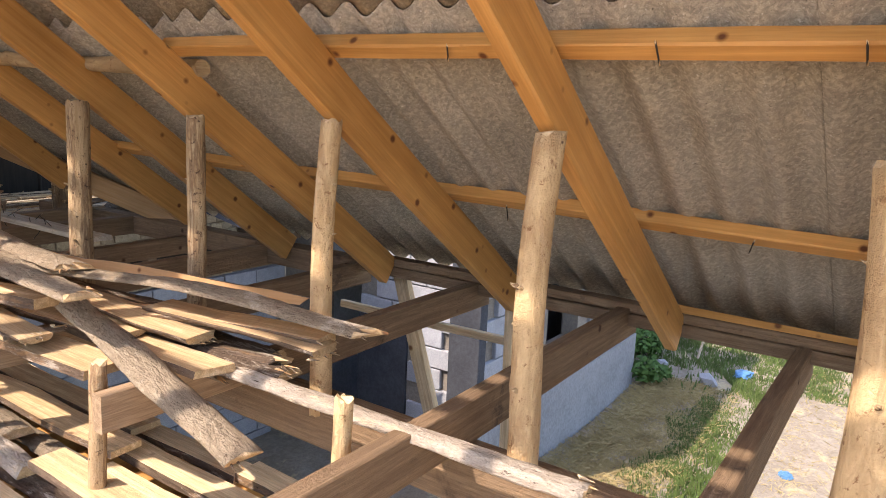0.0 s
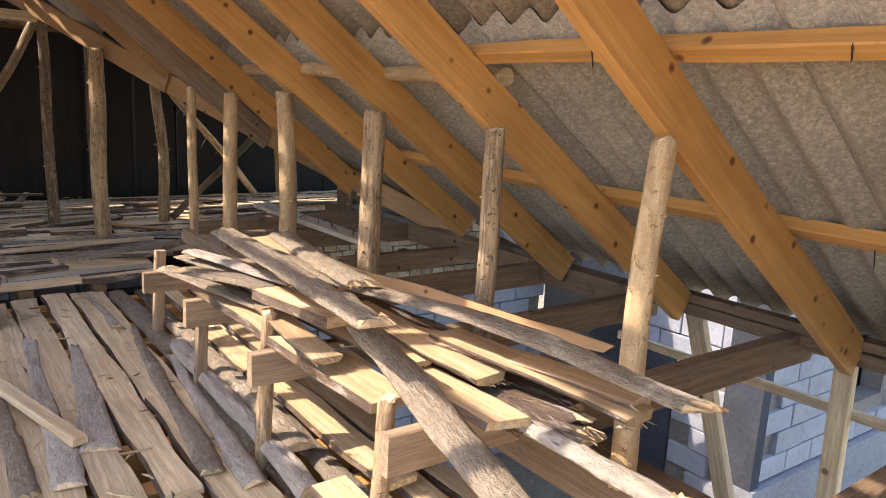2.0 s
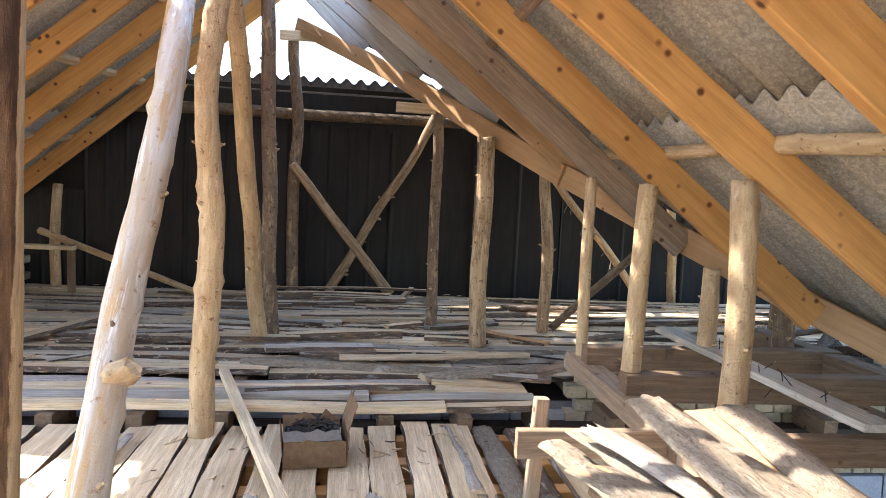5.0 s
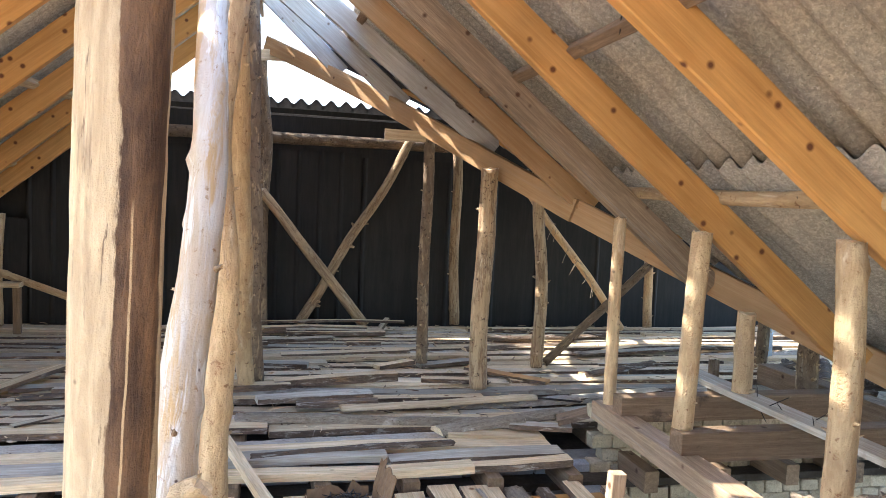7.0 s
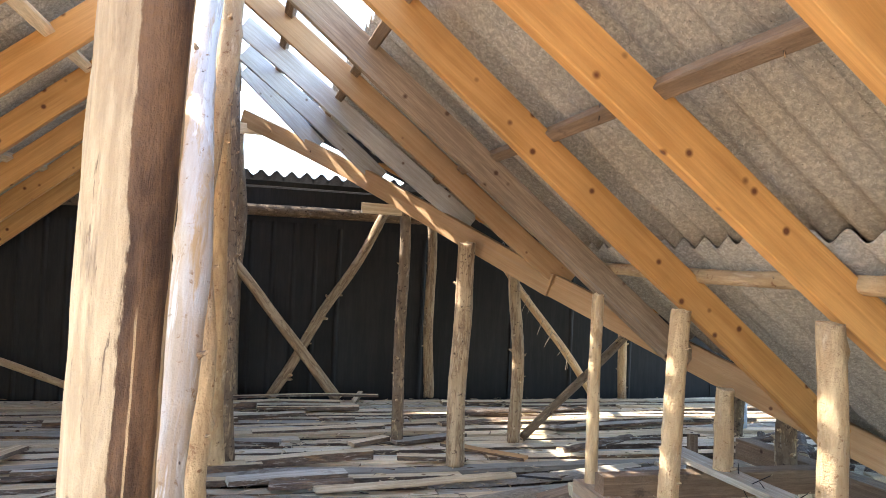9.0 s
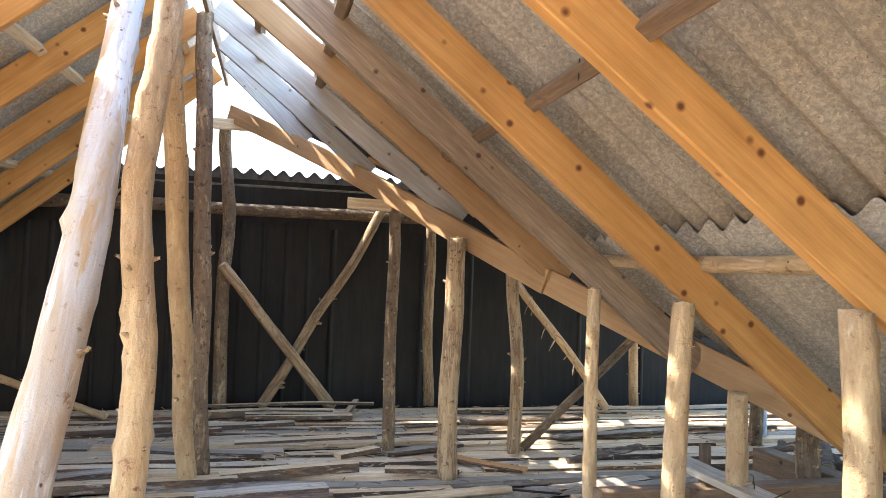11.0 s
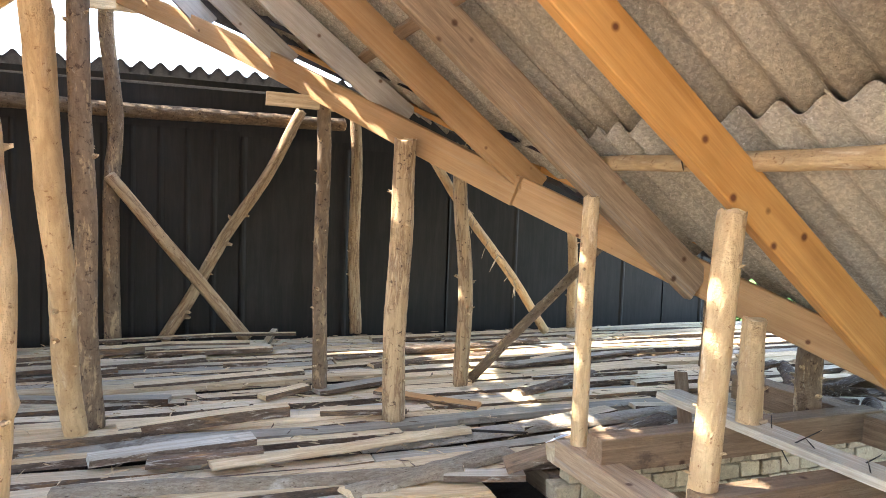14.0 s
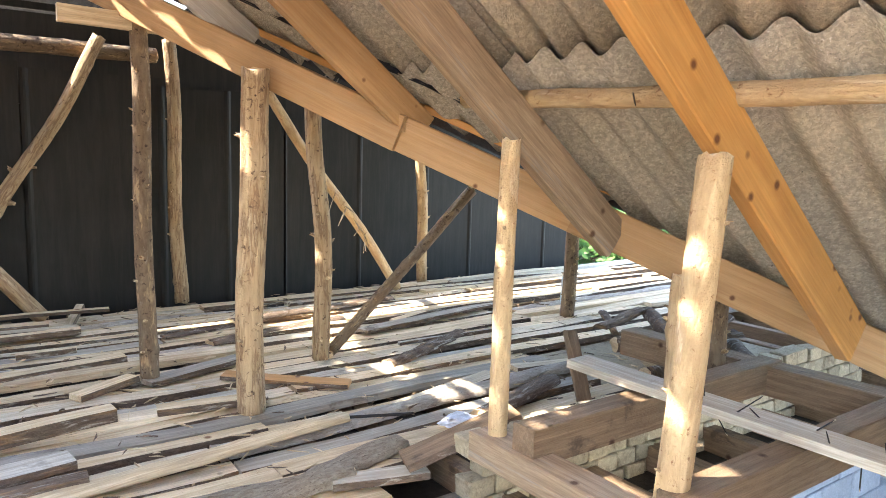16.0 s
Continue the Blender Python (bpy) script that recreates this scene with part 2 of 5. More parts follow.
STRAW = mat("straw", (0.5, 0.4, 0.2), 0.8, grain=3, dark=(0.36, 0.28, 0.13), bump=0)
STEEL = mat("nail_steel", (0.045, 0.036, 0.03), 0.55, 0.3, dark=(0.02, 0.016, 0.014), bump=0.1)
CARD = mat("cardboard", (0.24, 0.145, 0.075), 0.9, grain=8, dark=(0.17, 0.1, 0.052), bump=0.2)
CARD_GREY = mat("printed_cardboard", (0.2, 0.15, 0.11), 0.8, grain=6, dark=(0.14, 0.135, 0.13), bump=0.15)


# ---- builders ----
def thing(name, label, category, group="", kind="", at=(0, 0, 0)):
    ob = tagged(new(name), label, category, group, kind)
    ob.matrix_world = Matrix.Translation(at)
    ob.empty_display_size = 0.1
    return ob


def mesh_of(name, bm, *materials, smooth=False):
    bmesh.ops.recalc_face_normals(bm, faces=bm.faces)
    me = bpy.data.meshes.new(name)
    bm.to_mesh(me)
    bm.free()
    for m in materials:
        me.materials.append(m)
    if smooth:
        for p in me.polygons:
            p.use_smooth = True
    return me


def part(name, bm, material, parent, label="", m=None, smooth=False):
    mats = material if isinstance(material, tuple) else (material,)
    ob = new(name, bm if isinstance(bm, bpy.types.Mesh) else mesh_of(name, bm, *mats, smooth=smooth))
    if parent:
        ob.parent = parent
        if m is not None:
            base = parent.matrix_basis if not parent.parent else parent.parent.matrix_basis @ parent.matrix_basis
            ob.matrix_basis = base.inverted() @ m
    elif m is not None:
        ob.matrix_basis = m
    if label:
        ob["label"] = label
    return ob


def axes(p, q, up=(0, 0, 1)):
    """Pose at p with X towards q and Z near up."""
    p, q = Vector(p), Vector(q)
    x = (q - p).normalized()
    y = Vector(up).cross(x).normalized()
    z = x.cross(y)
    m = Matrix((x, y, z)).transposed().to_4x4()
    m.translation = p
    return m


def beam_bm(length, w, h, seed=0, wob=0.002, cuts=None, bevel=0.004):
    """A sawn bar along X, centred in Y, its underside at z = 0."""
    bm = bmesh.new()
    n = cuts or max(2, int(length / 0.35))
    rings = []
    for i in range(n + 1):
        x = length * i / n
        dy = noise.noise((x * 0.8, seed * 7.3, 0)) * wob * 4
        dz = noise.noise((x * 0.8, seed * 7.3, 9)) * wob * 4
        c = bevel
        pts = [(-w / 2 + c, 0), (w / 2 - c, 0), (w / 2, c), (w / 2, h - c), (w / 2 - c, h), (-w / 2 + c, h), (-w / 2, h - c), (-w / 2, c)]
        ring = []
        for j, (y, z) in enumerate(pts):
            jj = noise.noise((x * 3, j * 5.1, seed * 3.3)) * wob
            ring.append(bm.verts.new((x, y + dy + jj, z + dz + jj)))
        rings.append(ring)
    for a, b in zip(rings, rings[1:]):
        for j in range(8):
            bm.faces.new((a[j], a[(j + 1) % 8], b[(j + 1) % 8], b[j]))
    bm.faces.new(rings[0])
    bm.faces.new(rings[-1])
    return bm


def beam(name, p, q, w, h, material, label="", category="", parent=None, up=(0, 0, 1), group="", kind="", wob=0.002):
    m = axes(p, q, up)
    L = (Vector(q) - Vector(p)).length
    ob = part(name, beam_bm(L, w, h, random.random() * 50, wob), material, parent, label if parent else "", m)
    if not parent:
        tagged(ob, label, category, group, kind)
    return ob


def log_bm(length, r0, r1, seed, bend=0.02, sides=16, lumps=3, rough=0.06, step=0.04):
    """A peeled trunk along Z, with a bend, swellings and knot stubs."""
    rnd = random.Random(seed)
    bm = bmesh.new()
    n = max(8, int(length / step))
    knots = [(rnd.uniform(0.08, 0.92) * length, rnd.uniform(0, 6.28), rnd.uniform(0.12, 0.3)) for _ in range(lumps)]
    rings = []
    for i in range(n + 1):
        z = length * i / n
        u = i / n
        fade = math.sin(math.pi * u) ** 0.5 if bend else 0
        cx = bend * fade * (noise.noise((z * 0.9, seed, 0)) * 1.8)
        cy = bend * fade * (noise.noise((z * 0.9, seed, 5)) * 1.8)
        r = r0 + (r1 - r0) * u
        ring = []
        for j in range(sides):
            a = 2 * math.pi * j / sides
            k = 1 + rough * noise.noise((math.cos(a) * 1.3, math.sin(a) * 1.3 + seed, z * 4))
            k += 0.04 * noise.noise((math.cos(a) * 3, math.sin(a) * 3 + seed, z * 14))
            for kz, ka, kh in knots:
                da = math.atan2(math.sin(a - ka), math.cos(a - ka))
                k += kh * math.exp(-((z - kz) / (0.45 * r0)) ** 2 - (da / 0.45) ** 2)
            ring.append(bm.verts.new((cx + r * k * math.cos(a), cy + r * k * math.sin(a), z + (0.01 * rnd.uniform(-1, 1) if i in (0, n) else 0))))
        rings.append(ring)
    for a, b in zip(rings, rings[1:]):
        for j in range(sides):
            f = bm.faces.new((a[j], a[(j + 1) % sides], b[(j + 1) % sides], b[j]))
            f.smooth = True
    bm.faces.new(rings[0]).material_index = 1
    bm.faces.new(rings[-1]).material_index = 1
    return bm


def log(name, p, q, r0, r1, material, label, category="post", seed=0, bend=0.02, lumps=3, group="", parent=None, rough=0.06):
    p, q = Vector(p), Vector(q)
    m = (q - p).to_track_quat("Z", "Y").to_matrix().to_4x4()
    m.translation = p
    ob = part(name, log_bm((q - p).length, r0, r1, seed, bend, lumps=lumps, rough=rough), (material, PALE), parent, "", m)
    return ob if parent else tagged(ob, label, category, group)


def stubs(trunk, p, q, r0, r1, count, seed, size=0.012):
    """Small cut branch stubs on a trunk that runs from p to q, each rooted in its surface."""
    rnd = random.Random(seed)
    way = (Vector(q) - Vector(p)).normalized()
    m = trunk.matrix_basis.copy()
    top = max(v.co.z for v in trunk.data.vertices)
    skin = [v for v in trunk.data.vertices if 0.05 * top < v.co.z < 0.85 * top]
    for k in range(count):
        v = rnd.choice(skin)
        c = m @ v.co
        d = m.to_3x3() @ v.normal
        d = (d - way * d.dot(way)).normalized()
        s = size * rnd.uniform(0.6, 1.4)
        log("branch_stub", c - d * s, c + d * s * 1.5 + way * s * 0.7, s * 1.3, s * 0.6, LOG_BARKY, "", parent=trunk, bend=0, lumps=0, seed=k, rough=0.2)


def board_bm(length, w, h, seed, wave=0.012, taper=0.0, lens=0.0, warp=0.01, ragged=0.0):
    """A board along X with wandering bark edges; lens > 0 rounds one face like the outer cut of a trunk (bark on top)."""
    bm = bmesh.new()
    n = max(5, int(length / (0.05 if lens else 0.14)))
    rings = []
    K = 8 if lens else 0
    for i in range(n + 1):
        u = i / n
        x = length * u
        k = 1 - taper * u
        l = -w / 2 * k + wave * noise.noise((x * 2.2, seed * 3.1, 0)) * 1.6 + wave * 0.6 * noise.noise((x * 12, seed, 3))
        r = w / 2 * k + wave * noise.noise((x * 2.2, seed * 3.1, 4)) * 1.6 + wave * 0.6 * noise.noise((x * 12, seed, 7))
        zz = warp * noise.noise((x * 0.9, seed * 1.7, 8)) * 2
        end = ragged * noise.noise((seed * 5.0, i, 2)) if i in (0, n) else 0
        if lens:
            pts = [(l, 0.0), (r, 0.0), (r, h * 0.35)]
            for q in range(1, K):
                a = q / K
                pts.append((r + (l - r) * a, h * 0.35 + lens * math.sin(math.pi * a) ** 0.45 * k + 0.005 * noise.noise((x * 6, q, seed)) + 0.005 * noise.noise((x * 14, q * 0.9, seed + 4))))
            pts.append((l, h * 0.35))
        else:
            c = h * 0.35
            pts = [(l - c * 0.4, 0), (r + c * 0.4, 0), (r, h), (l, h)]
        ring = []
        for j, (y, z) in enumerate(pts):
            e = (0.015 + ragged * 1.5) * noise.noise((y * 55, seed * 2.0, i)) + ragged * 0.6 * y / w if i in (0, n) else 0
            ring.append(bm.verts.new((x + e + end, y, z + zz)))
        rings.append(ring)
    s = len(rings[0])
    for a, b in zip(rings, rings[1:]):
        for j in range(s):
            f = bm.faces.new((a[j], a[(j + 1) % s], b[(j + 1) % s], b[j]))
            if lens:
                f.material_index = 0 if j == 0 else 1
                f.smooth = j > 0
            else:
                f.material_index = 1 if j in (1, 3) else 0
    bm.faces.new(rings[0])
    bm.faces.new(rings[-1])
    return bm


def board(name, p, q, w, h, mats, label="", category="board", parent=None, group="", seed=None, flip=False, roll=0.0, **kw):
    """Board from p to q lying on its underside; flip turns it over."""
    seed = random.random() * 90 if seed is None else seed
    L = (Vector(q) - Vector(p)).length
    m = axes(p, q)
    if flip:
        m = m @ Matrix.Translation((0, 0, h + kw.get("lens", 0) * 0.6)) @ Matrix.Rotation(math.pi, 4, "X")
    if roll:
        m = m @ Matrix.Rotation(radians(roll), 4, "X")
    ob = part(name, board_bm(L, w, h, seed, **kw), mats, parent, label if parent else "", m)
    return ob if parent else tagged(ob, label, category, group)


def box_bm(lo, hi, bevel=0.0):
    bm = bmesh.new()
    bmesh.ops.create_cube(bm, size=1)
    for v in bm.verts:
        v.co = Vector([(a + b) / 2 + c * (b - a) for a, b, c in zip(lo, hi, v.co)])
    if bevel:
        bmesh.ops.bevel(bm, geom=bm.edges[:], offset=bevel, segments=1, affect="EDGES")
    return bm


# ---- roof ----
RIDGE_X = -0.2


def lerp(x, pts):
    for (a, b), (c, d) in zip(pts, pts[1:]):
        if x <= c:
            return b + (d - b) * max(0.0, (x - a) / (c - a))
    return pts[-1][1]


def post_z(y):
    return lerp(y, [(0, 1.205), (3, 1.245), (4, 1.285), (5.6, 1.30), (9.4, 1.42)])


def under(x, y):
    """Height of the rafters' underside."""
    up = lerp(y, [(0, 0.70), (2.5, 0.71), (4, 0.79), (9, 0.80)])
    if x >= 1.76:
        return post_z(y) - (x - 1.76) * 0.71
    if x >= RIDGE_X:
        return post_z(y) + (1.76 - x) * up
    return post_z(y) + (1.76 - RIDGE_X) * up - (RIDGE_X - x) * lerp(y, [(0, 0.76), (4, 0.82), (9, 0.84)])


RAFTER_Y = [-1.55, -0.72, 0.06, 0.885, 1.665, 2.45, 3.225, 4.045, 4.91, 5.655]
roof_right = thing("roof_right", "grey corrugated fibre cement roof slope on pine rafters", "roof", kind="structure")
roof_left = thing("roof_left", "grey corrugated fibre cement roof slope on pine rafters", "roof", kind="structure")
for i, y in enumerate(RAFTER_Y):
    m = PINE_OLD if i == 9 else PINE
    r = (RIDGE_X + 0.02, y, under(RIDGE_X, y))
    if i < 7:
        e = (3.03, y, under(3.03, y))
    elif i == 7:
        r = (RIDGE_X + 0.02, y, under(1.74, y) + 1.94 * 0.735)
        e = (2.95, y, under(1.74, y) - 1.21 * 0.70)
    else:
        ex = {8: 2.6, 9: 2.28}[i]
        e = (ex, y, under(1.0, y) + (1.0 - ex) * 0.79)
    beam("rafter", e, r, 0.05, 0.15, m, parent=roof_right, wob=0.003)

# jack rafters that end on the valley beam
VALLEY = [Vector((3.1, 4.75, 0.42)), Vector((1.78, 6.35, 1.26)), Vector((1.36, 7.2, 1.65)), Vector((0.78, 8.0, 2.05)), Vector((-0.17, 9.2, 2.66))]


def valley_at(y):
    for a, b in zip(VALLEY, VALLEY[1:]):
        if y <= b.y:
            return a + (b - a) * ((y - a.y) / (b.y - a.y))
    return VALLEY[-1]


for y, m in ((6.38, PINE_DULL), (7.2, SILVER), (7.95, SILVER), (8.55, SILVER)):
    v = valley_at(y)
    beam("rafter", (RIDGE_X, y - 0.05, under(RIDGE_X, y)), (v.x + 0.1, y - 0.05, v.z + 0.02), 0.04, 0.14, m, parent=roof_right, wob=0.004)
a, b, c, d, e = VALLEY
knee = a + (b - a) * 0.62
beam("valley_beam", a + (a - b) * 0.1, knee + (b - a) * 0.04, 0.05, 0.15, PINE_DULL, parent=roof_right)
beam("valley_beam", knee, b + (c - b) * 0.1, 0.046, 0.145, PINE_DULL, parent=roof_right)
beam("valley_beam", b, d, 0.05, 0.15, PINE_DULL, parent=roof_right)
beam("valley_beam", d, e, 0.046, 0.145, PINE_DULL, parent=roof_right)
off = Vector((0.22, 0.1, 0.17))
beam("valley_board", a + off, b + off, 0.1, 0.03, PINE, parent=roof_right)
beam("valley_board", b + off, d + off, 0.1, 0.03, PINE, parent=roof_right)
for y in [-1.5, -0.7, 0.1, 0.9, 1.7, 2.5, 3.3, 4.1, 4.9, 5.7, 6.5, 7.3, 8.1, 8.9]:
    beam("rafter", (RIDGE_X - 0.02, y + 0.06, under(RIDGE_X, y)), (-3.4, y + 0.06, under(-3.4, y)), 0.05, 0.15, PINE, parent=roof_left, wob=0.003)
beam("ridge_board", (RIDGE_X, -1.7, under(RIDGE_X, 0) + 0.05), (RIDGE_X, 9.2, under(RIDGE_X, 8) + 0.03), 0.03, 0.13, PINE_OLD, parent=roof_right)

TOP = 0.19


def batten(x, y0, y1, w, h, material, parent, log_like=False, x1=None):
    x1 = x if x1 is None else x1
    p, q = Vector((x, y0, under(x, y0) + TOP)), Vector((x1, y1, under(x1, y1) + TOP))
    s = 1 if x > RIDGE_X else -1
    beam("batten", p, q, w, h, material, parent=parent, up=(s * 0.6, 0, 0.8), wob=0.006 if log_like else 0.003)


batten(1.75, -1.7, 2.5, 0.055, 0.05, PINE, roof_right)
batten(2.49, -1.7, 4.4, 0.055, 0.05, PINE, roof_right)
log("pole_batten", (1.86, 2.42, under(1.86, 2.42) + TOP + 0.028), (1.87, 6.0, under(1.87, 6.0) + TOP + 0.03), 0.034, 0.03, LOG, "", parent=roof_right, seed=88, bend=0.012, lumps=10, rough=0.14)
batten(3.12, -0.6, 0.95, 0.055, 0.05, PINE, roof_right)
for x, xe, yv in ((1.05, 1.18, 7.0), (0.47, 0.5, 8.3), (0.1, 0.1, 8.9)):
    batten(x, -1.7, 2.9, 0.06, 0.05, PINE, roof_right)
    batten(x + 0.01, 2.8, yv, 0.055, 0.05, SAWN, roof_right, x1=xe)
for x in (-0.42, -0.95, -1.55, -2.2, -2.85):
    batten(x, 2.1, 9.2, 0.055, 0.05, PALE, roof_left)


def sheet_bm(x0, x1, y0, y1, lift, seed, cut=None):
    """Corrugated sheet following the roof between x0 (low end) and x1, waves along Y."""
    bm = bmesh.new()
    pitch, amp, th = 0.152, 0.022, 0.007
    nw = max(2, int(round((y1 - y0) / pitch * 12)))
    nx = 4
    top, bot = [], []
    for i in range(nx + 1):
        x = x0 + (x1 - x0) * i / nx
        rt, rb = [], []
        for j in range(nw + 1):
            y = y0 + (y1 - y0) * j / nw
            xx = x
            if cut:
                lo = max(min(x0, cut(y)), x1 + 0.002)
                xx = lo + (x1 - lo) * i / nx
            z = under(xx, y) + TOP + 0.07 + amp + lift + amp * math.sin(2 * math.pi * y / pitch) + 0.004 * noise.noise((xx, y, seed))
            rt.append(bm.verts.new((xx, y, z + th)))
            rb.append(bm.verts.new((xx, y, z)))
        top.append(rt)
        bot.append(rb)
    for i in range(nx):
        for j in range(nw):
            for g, f in ((top, 1), (bot, 0)):
                q = (g[i][j], g[i][j + 1], g[i + 1][j + 1], g[i + 1][j])
                bm.faces.new(q if f else q[::-1]).smooth = True
    for g in (0, nx):
        for j in range(nw):
            bm.faces.new((top[g][j], top[g][j + 1], bot[g][j + 1], bot[g][j]))
    for g in (0, nw):
        for i in range(nx):
            bm.faces.new((top[i][g], top[i + 1][g], bot[i + 1][g], bot[i][g]))
    return bm


def valley_x(y):
    for k in range(61):
        yy = 4.0 + k * 0.09
        if yy >= y:
            return valley_at(yy).x + 0.34
    return 0.3


def low_end(y):
    return 3.3 if y < 4.4 else valley_x(y)


W = 7 * 0.152
for k in range(11):
    y0 = -1.83 + k * W
    y1 = y0 + W + 0.03
    cut = low_end if y1 > 4.4 else None
    lap = 1.69 + 0.02 * y0
    if k == 10:
        part("sheet", sheet_bm(-0.36, -2.15, y0, y0 + 0.95, 0.014, 50), SLATE, roof_left)
        part("sheet", sheet_bm(-2.05, -3.6, y0, y0 + 0.95, 0.0, 70), SLATE, roof_left)
        break
    if y0 < 6.8:
        part("sheet", sheet_bm(3.3, lap, y0, y1, 0.004 * (k % 2), k, cut), SLATE, roof_right)
    part("sheet", sheet_bm(lap + 0.16, 0.48, y0 + 0.04, y1 + 0.04, 0.014 + 0.004 * (k % 2), k + 20, cut), SLATE, roof_right)
    if y0 > 2.3:
        part("sheet", sheet_bm(-0.85 if y0 < 5.2 else -0.36, -2.15 if y0 > 5.3 else -1.85, y0, y1, 0.014 + 0.004 * (k % 2), k + 40), SLATE, roof_left)
    if y0 > 5.3:
        part("sheet", sheet_bm(-2.05, -3.6, y0, y1, 0.004 * (k % 2), k + 60), SLATE, roof_left)

# added strip that closes the see-through valley, dark for the gap's shade
bm = bmesh.new()
lo, hi, lo2, hi2 = [], [], [], []
for k in range(25):
    v = valley_at(4.35 + k * 0.19)
    for row, dx, dz in ((lo, 0.3, 0.08), (hi, 0.3, 0.5), (lo2, 0.304, 0.08), (hi2, 0.304, 0.5)):
        row.append(bm.verts.new(v + Vector((dx, 0.02, dz))))
for j in range(24):
    bm.faces.new((lo[j], lo[j + 1], hi[j + 1], hi[j]))
    bm.faces.new((lo2[j], hi2[j], hi2[j + 1], lo2[j + 1]))
    bm.faces.new((lo[j], lo2[j], lo2[j + 1], lo[j + 1]))
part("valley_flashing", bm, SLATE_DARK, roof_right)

# side wing roof that meets the valley: unseen, inferred, keeps sun off the floor
roof_wing = thing("roof_wing", "grey corrugated roof of the side wing", "roof", kind="structure")
bm = bmesh.new()
for lift in (0.0, 0.008):
    rows = []
    for k in range(13):
        yy = 4.6 + k * 0.4
        vx = max(0.25, valley_at(min(yy, 9.1)).x) + 0.0
        rows.append([bm.verts.new((vx + (6.9 - vx) * j / 160, yy, 0.68 + 0.477 * (yy - 4.5) + lift + 0.02 * math.sin((vx + (6.9 - vx) * j / 160) * 41.3))) for j in range(161)])
    for a, b in zip(rows, rows[1:]):
        for j in range(160):
            bm.faces.new((a[j], a[j + 1], b[j + 1], b[j])).smooth = True
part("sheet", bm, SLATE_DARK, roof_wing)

rnd = random.Random(77)
for x, y in ((1.72, 0.2), (1.72, 0.62), (1.73, 1.2), (1.72, 1.9), (2.47, 0.5), (2.47, 1.4), (1.83, 3.4), (1.83, 4.4), (1.83, 5.2), (1.08, 3.5), (1.1, 4.4), (1.13, 5.2)):
    z = under(x, y) + TOP + 0.01
    log("nail", (x, y, z), (x + rnd.uniform(0, 0.02), y + rnd.uniform(-0.01, 0.01), z - rnd.uniform(0.03, 0.06)), 0.0025, 0.002, STEEL, "", parent=roof_right, bend=0, lumps=0)

# eave plate, base timbers, tie beams
eave_plate = thing("eave_plate", "dark sawn eave beam under the rafter ends", "beam", kind="structure")
beam("lower_plate", (3.14, -1.7, 0.37), (3.14, 2.7, 0.36), 0.12, 0.055, SAWN, parent=eave_plate)
beam("upper_plate", (3.13, -1.7, 0.428), (3.13, 2.75, 0.418), 0.08, 0.042, SAWN, parent=eave_plate)
beam("lower_plate", (3.14, 2.7, 0.29), (3.14, 6.2, 0.26), 0.12, 0.13, SAWN, parent=eave_plate)
post_base = thing("post_base_timber", "sawn timber lying along under the row of posts", "beam", kind="structure")
beam("timber", (1.76, -1.7, 0.15), (1.76, 2.9, 0.15), 0.15, 0.14, SAWN, parent=post_base)
beam("timber", (1.74, 2.9, 0.21), (1.755, 5.7, 0.215), 0.12, 0.1, PINE_OLD, parent=post_base)
for y, x0, top, h in ((0.37, 1.55, 0.42, 0.14), (1.1, 0.95, 0.44, 0.14), (1.95, 1.12, 0.42, 0.12), (2.75, 1.06, 0.40, 0.12), (3.5, 1.06, 0.40, 0.12),
                      (4.33, 1.09, 0.34, 0.11), (4.9, 1.72, 0.41, 0.13), (5.46, 1.72, 0.41, 0.13)):
    x1 = 3.2
    if 1.9 < y < 4.5:
        beam("cross_piece", (x0, y, top - h), (1.68, y, top - h), 0.045, h, PINE_OLD, "short sawn cross piece nailed to a stub post", "beam", group="cross pieces")
        x0, y, h = 1.68, y - 0.06, h + 0.01
    beam("tie_beam", (x0, y, top - h), (x1, y + (0.02 if y < 4 else 0), top - h), 0.1 if y > 4.6 else 0.06, h, SAWN, "sawn tie beam running out to the eave", "beam", group="tie beams")
for x, y, z, r in ((1.21, 4.4, 0.43, 0.027), (1.17, 3.57, 0.47, 0.024), (1.16, 2.81, 0.52, 0.029), (1.17, 2.02, 0.49, 0.027), (1.343, 1.2, 0.545, 0.026)):
    if y > 4 or y == 3.57:
        beam("stub_post", (x - 0.03, y, -0.1), (x, y, z), r * 2, r * 1.8, PINE_OLD, "short weathered sawn stub nailed to a tie beam", "post", up=(0, 1, 0), group="stub posts")
    else:
        log("stub_post", (x - 0.03, y, -0.1), (x, y, z), r, r * 0.95, LOG if y < 1.5 else LOG_BARKY, "short peeled stub nailed to a tie beam", "post", seed=int(y * 10), bend=0.008, group="stub posts", rough=0.1)

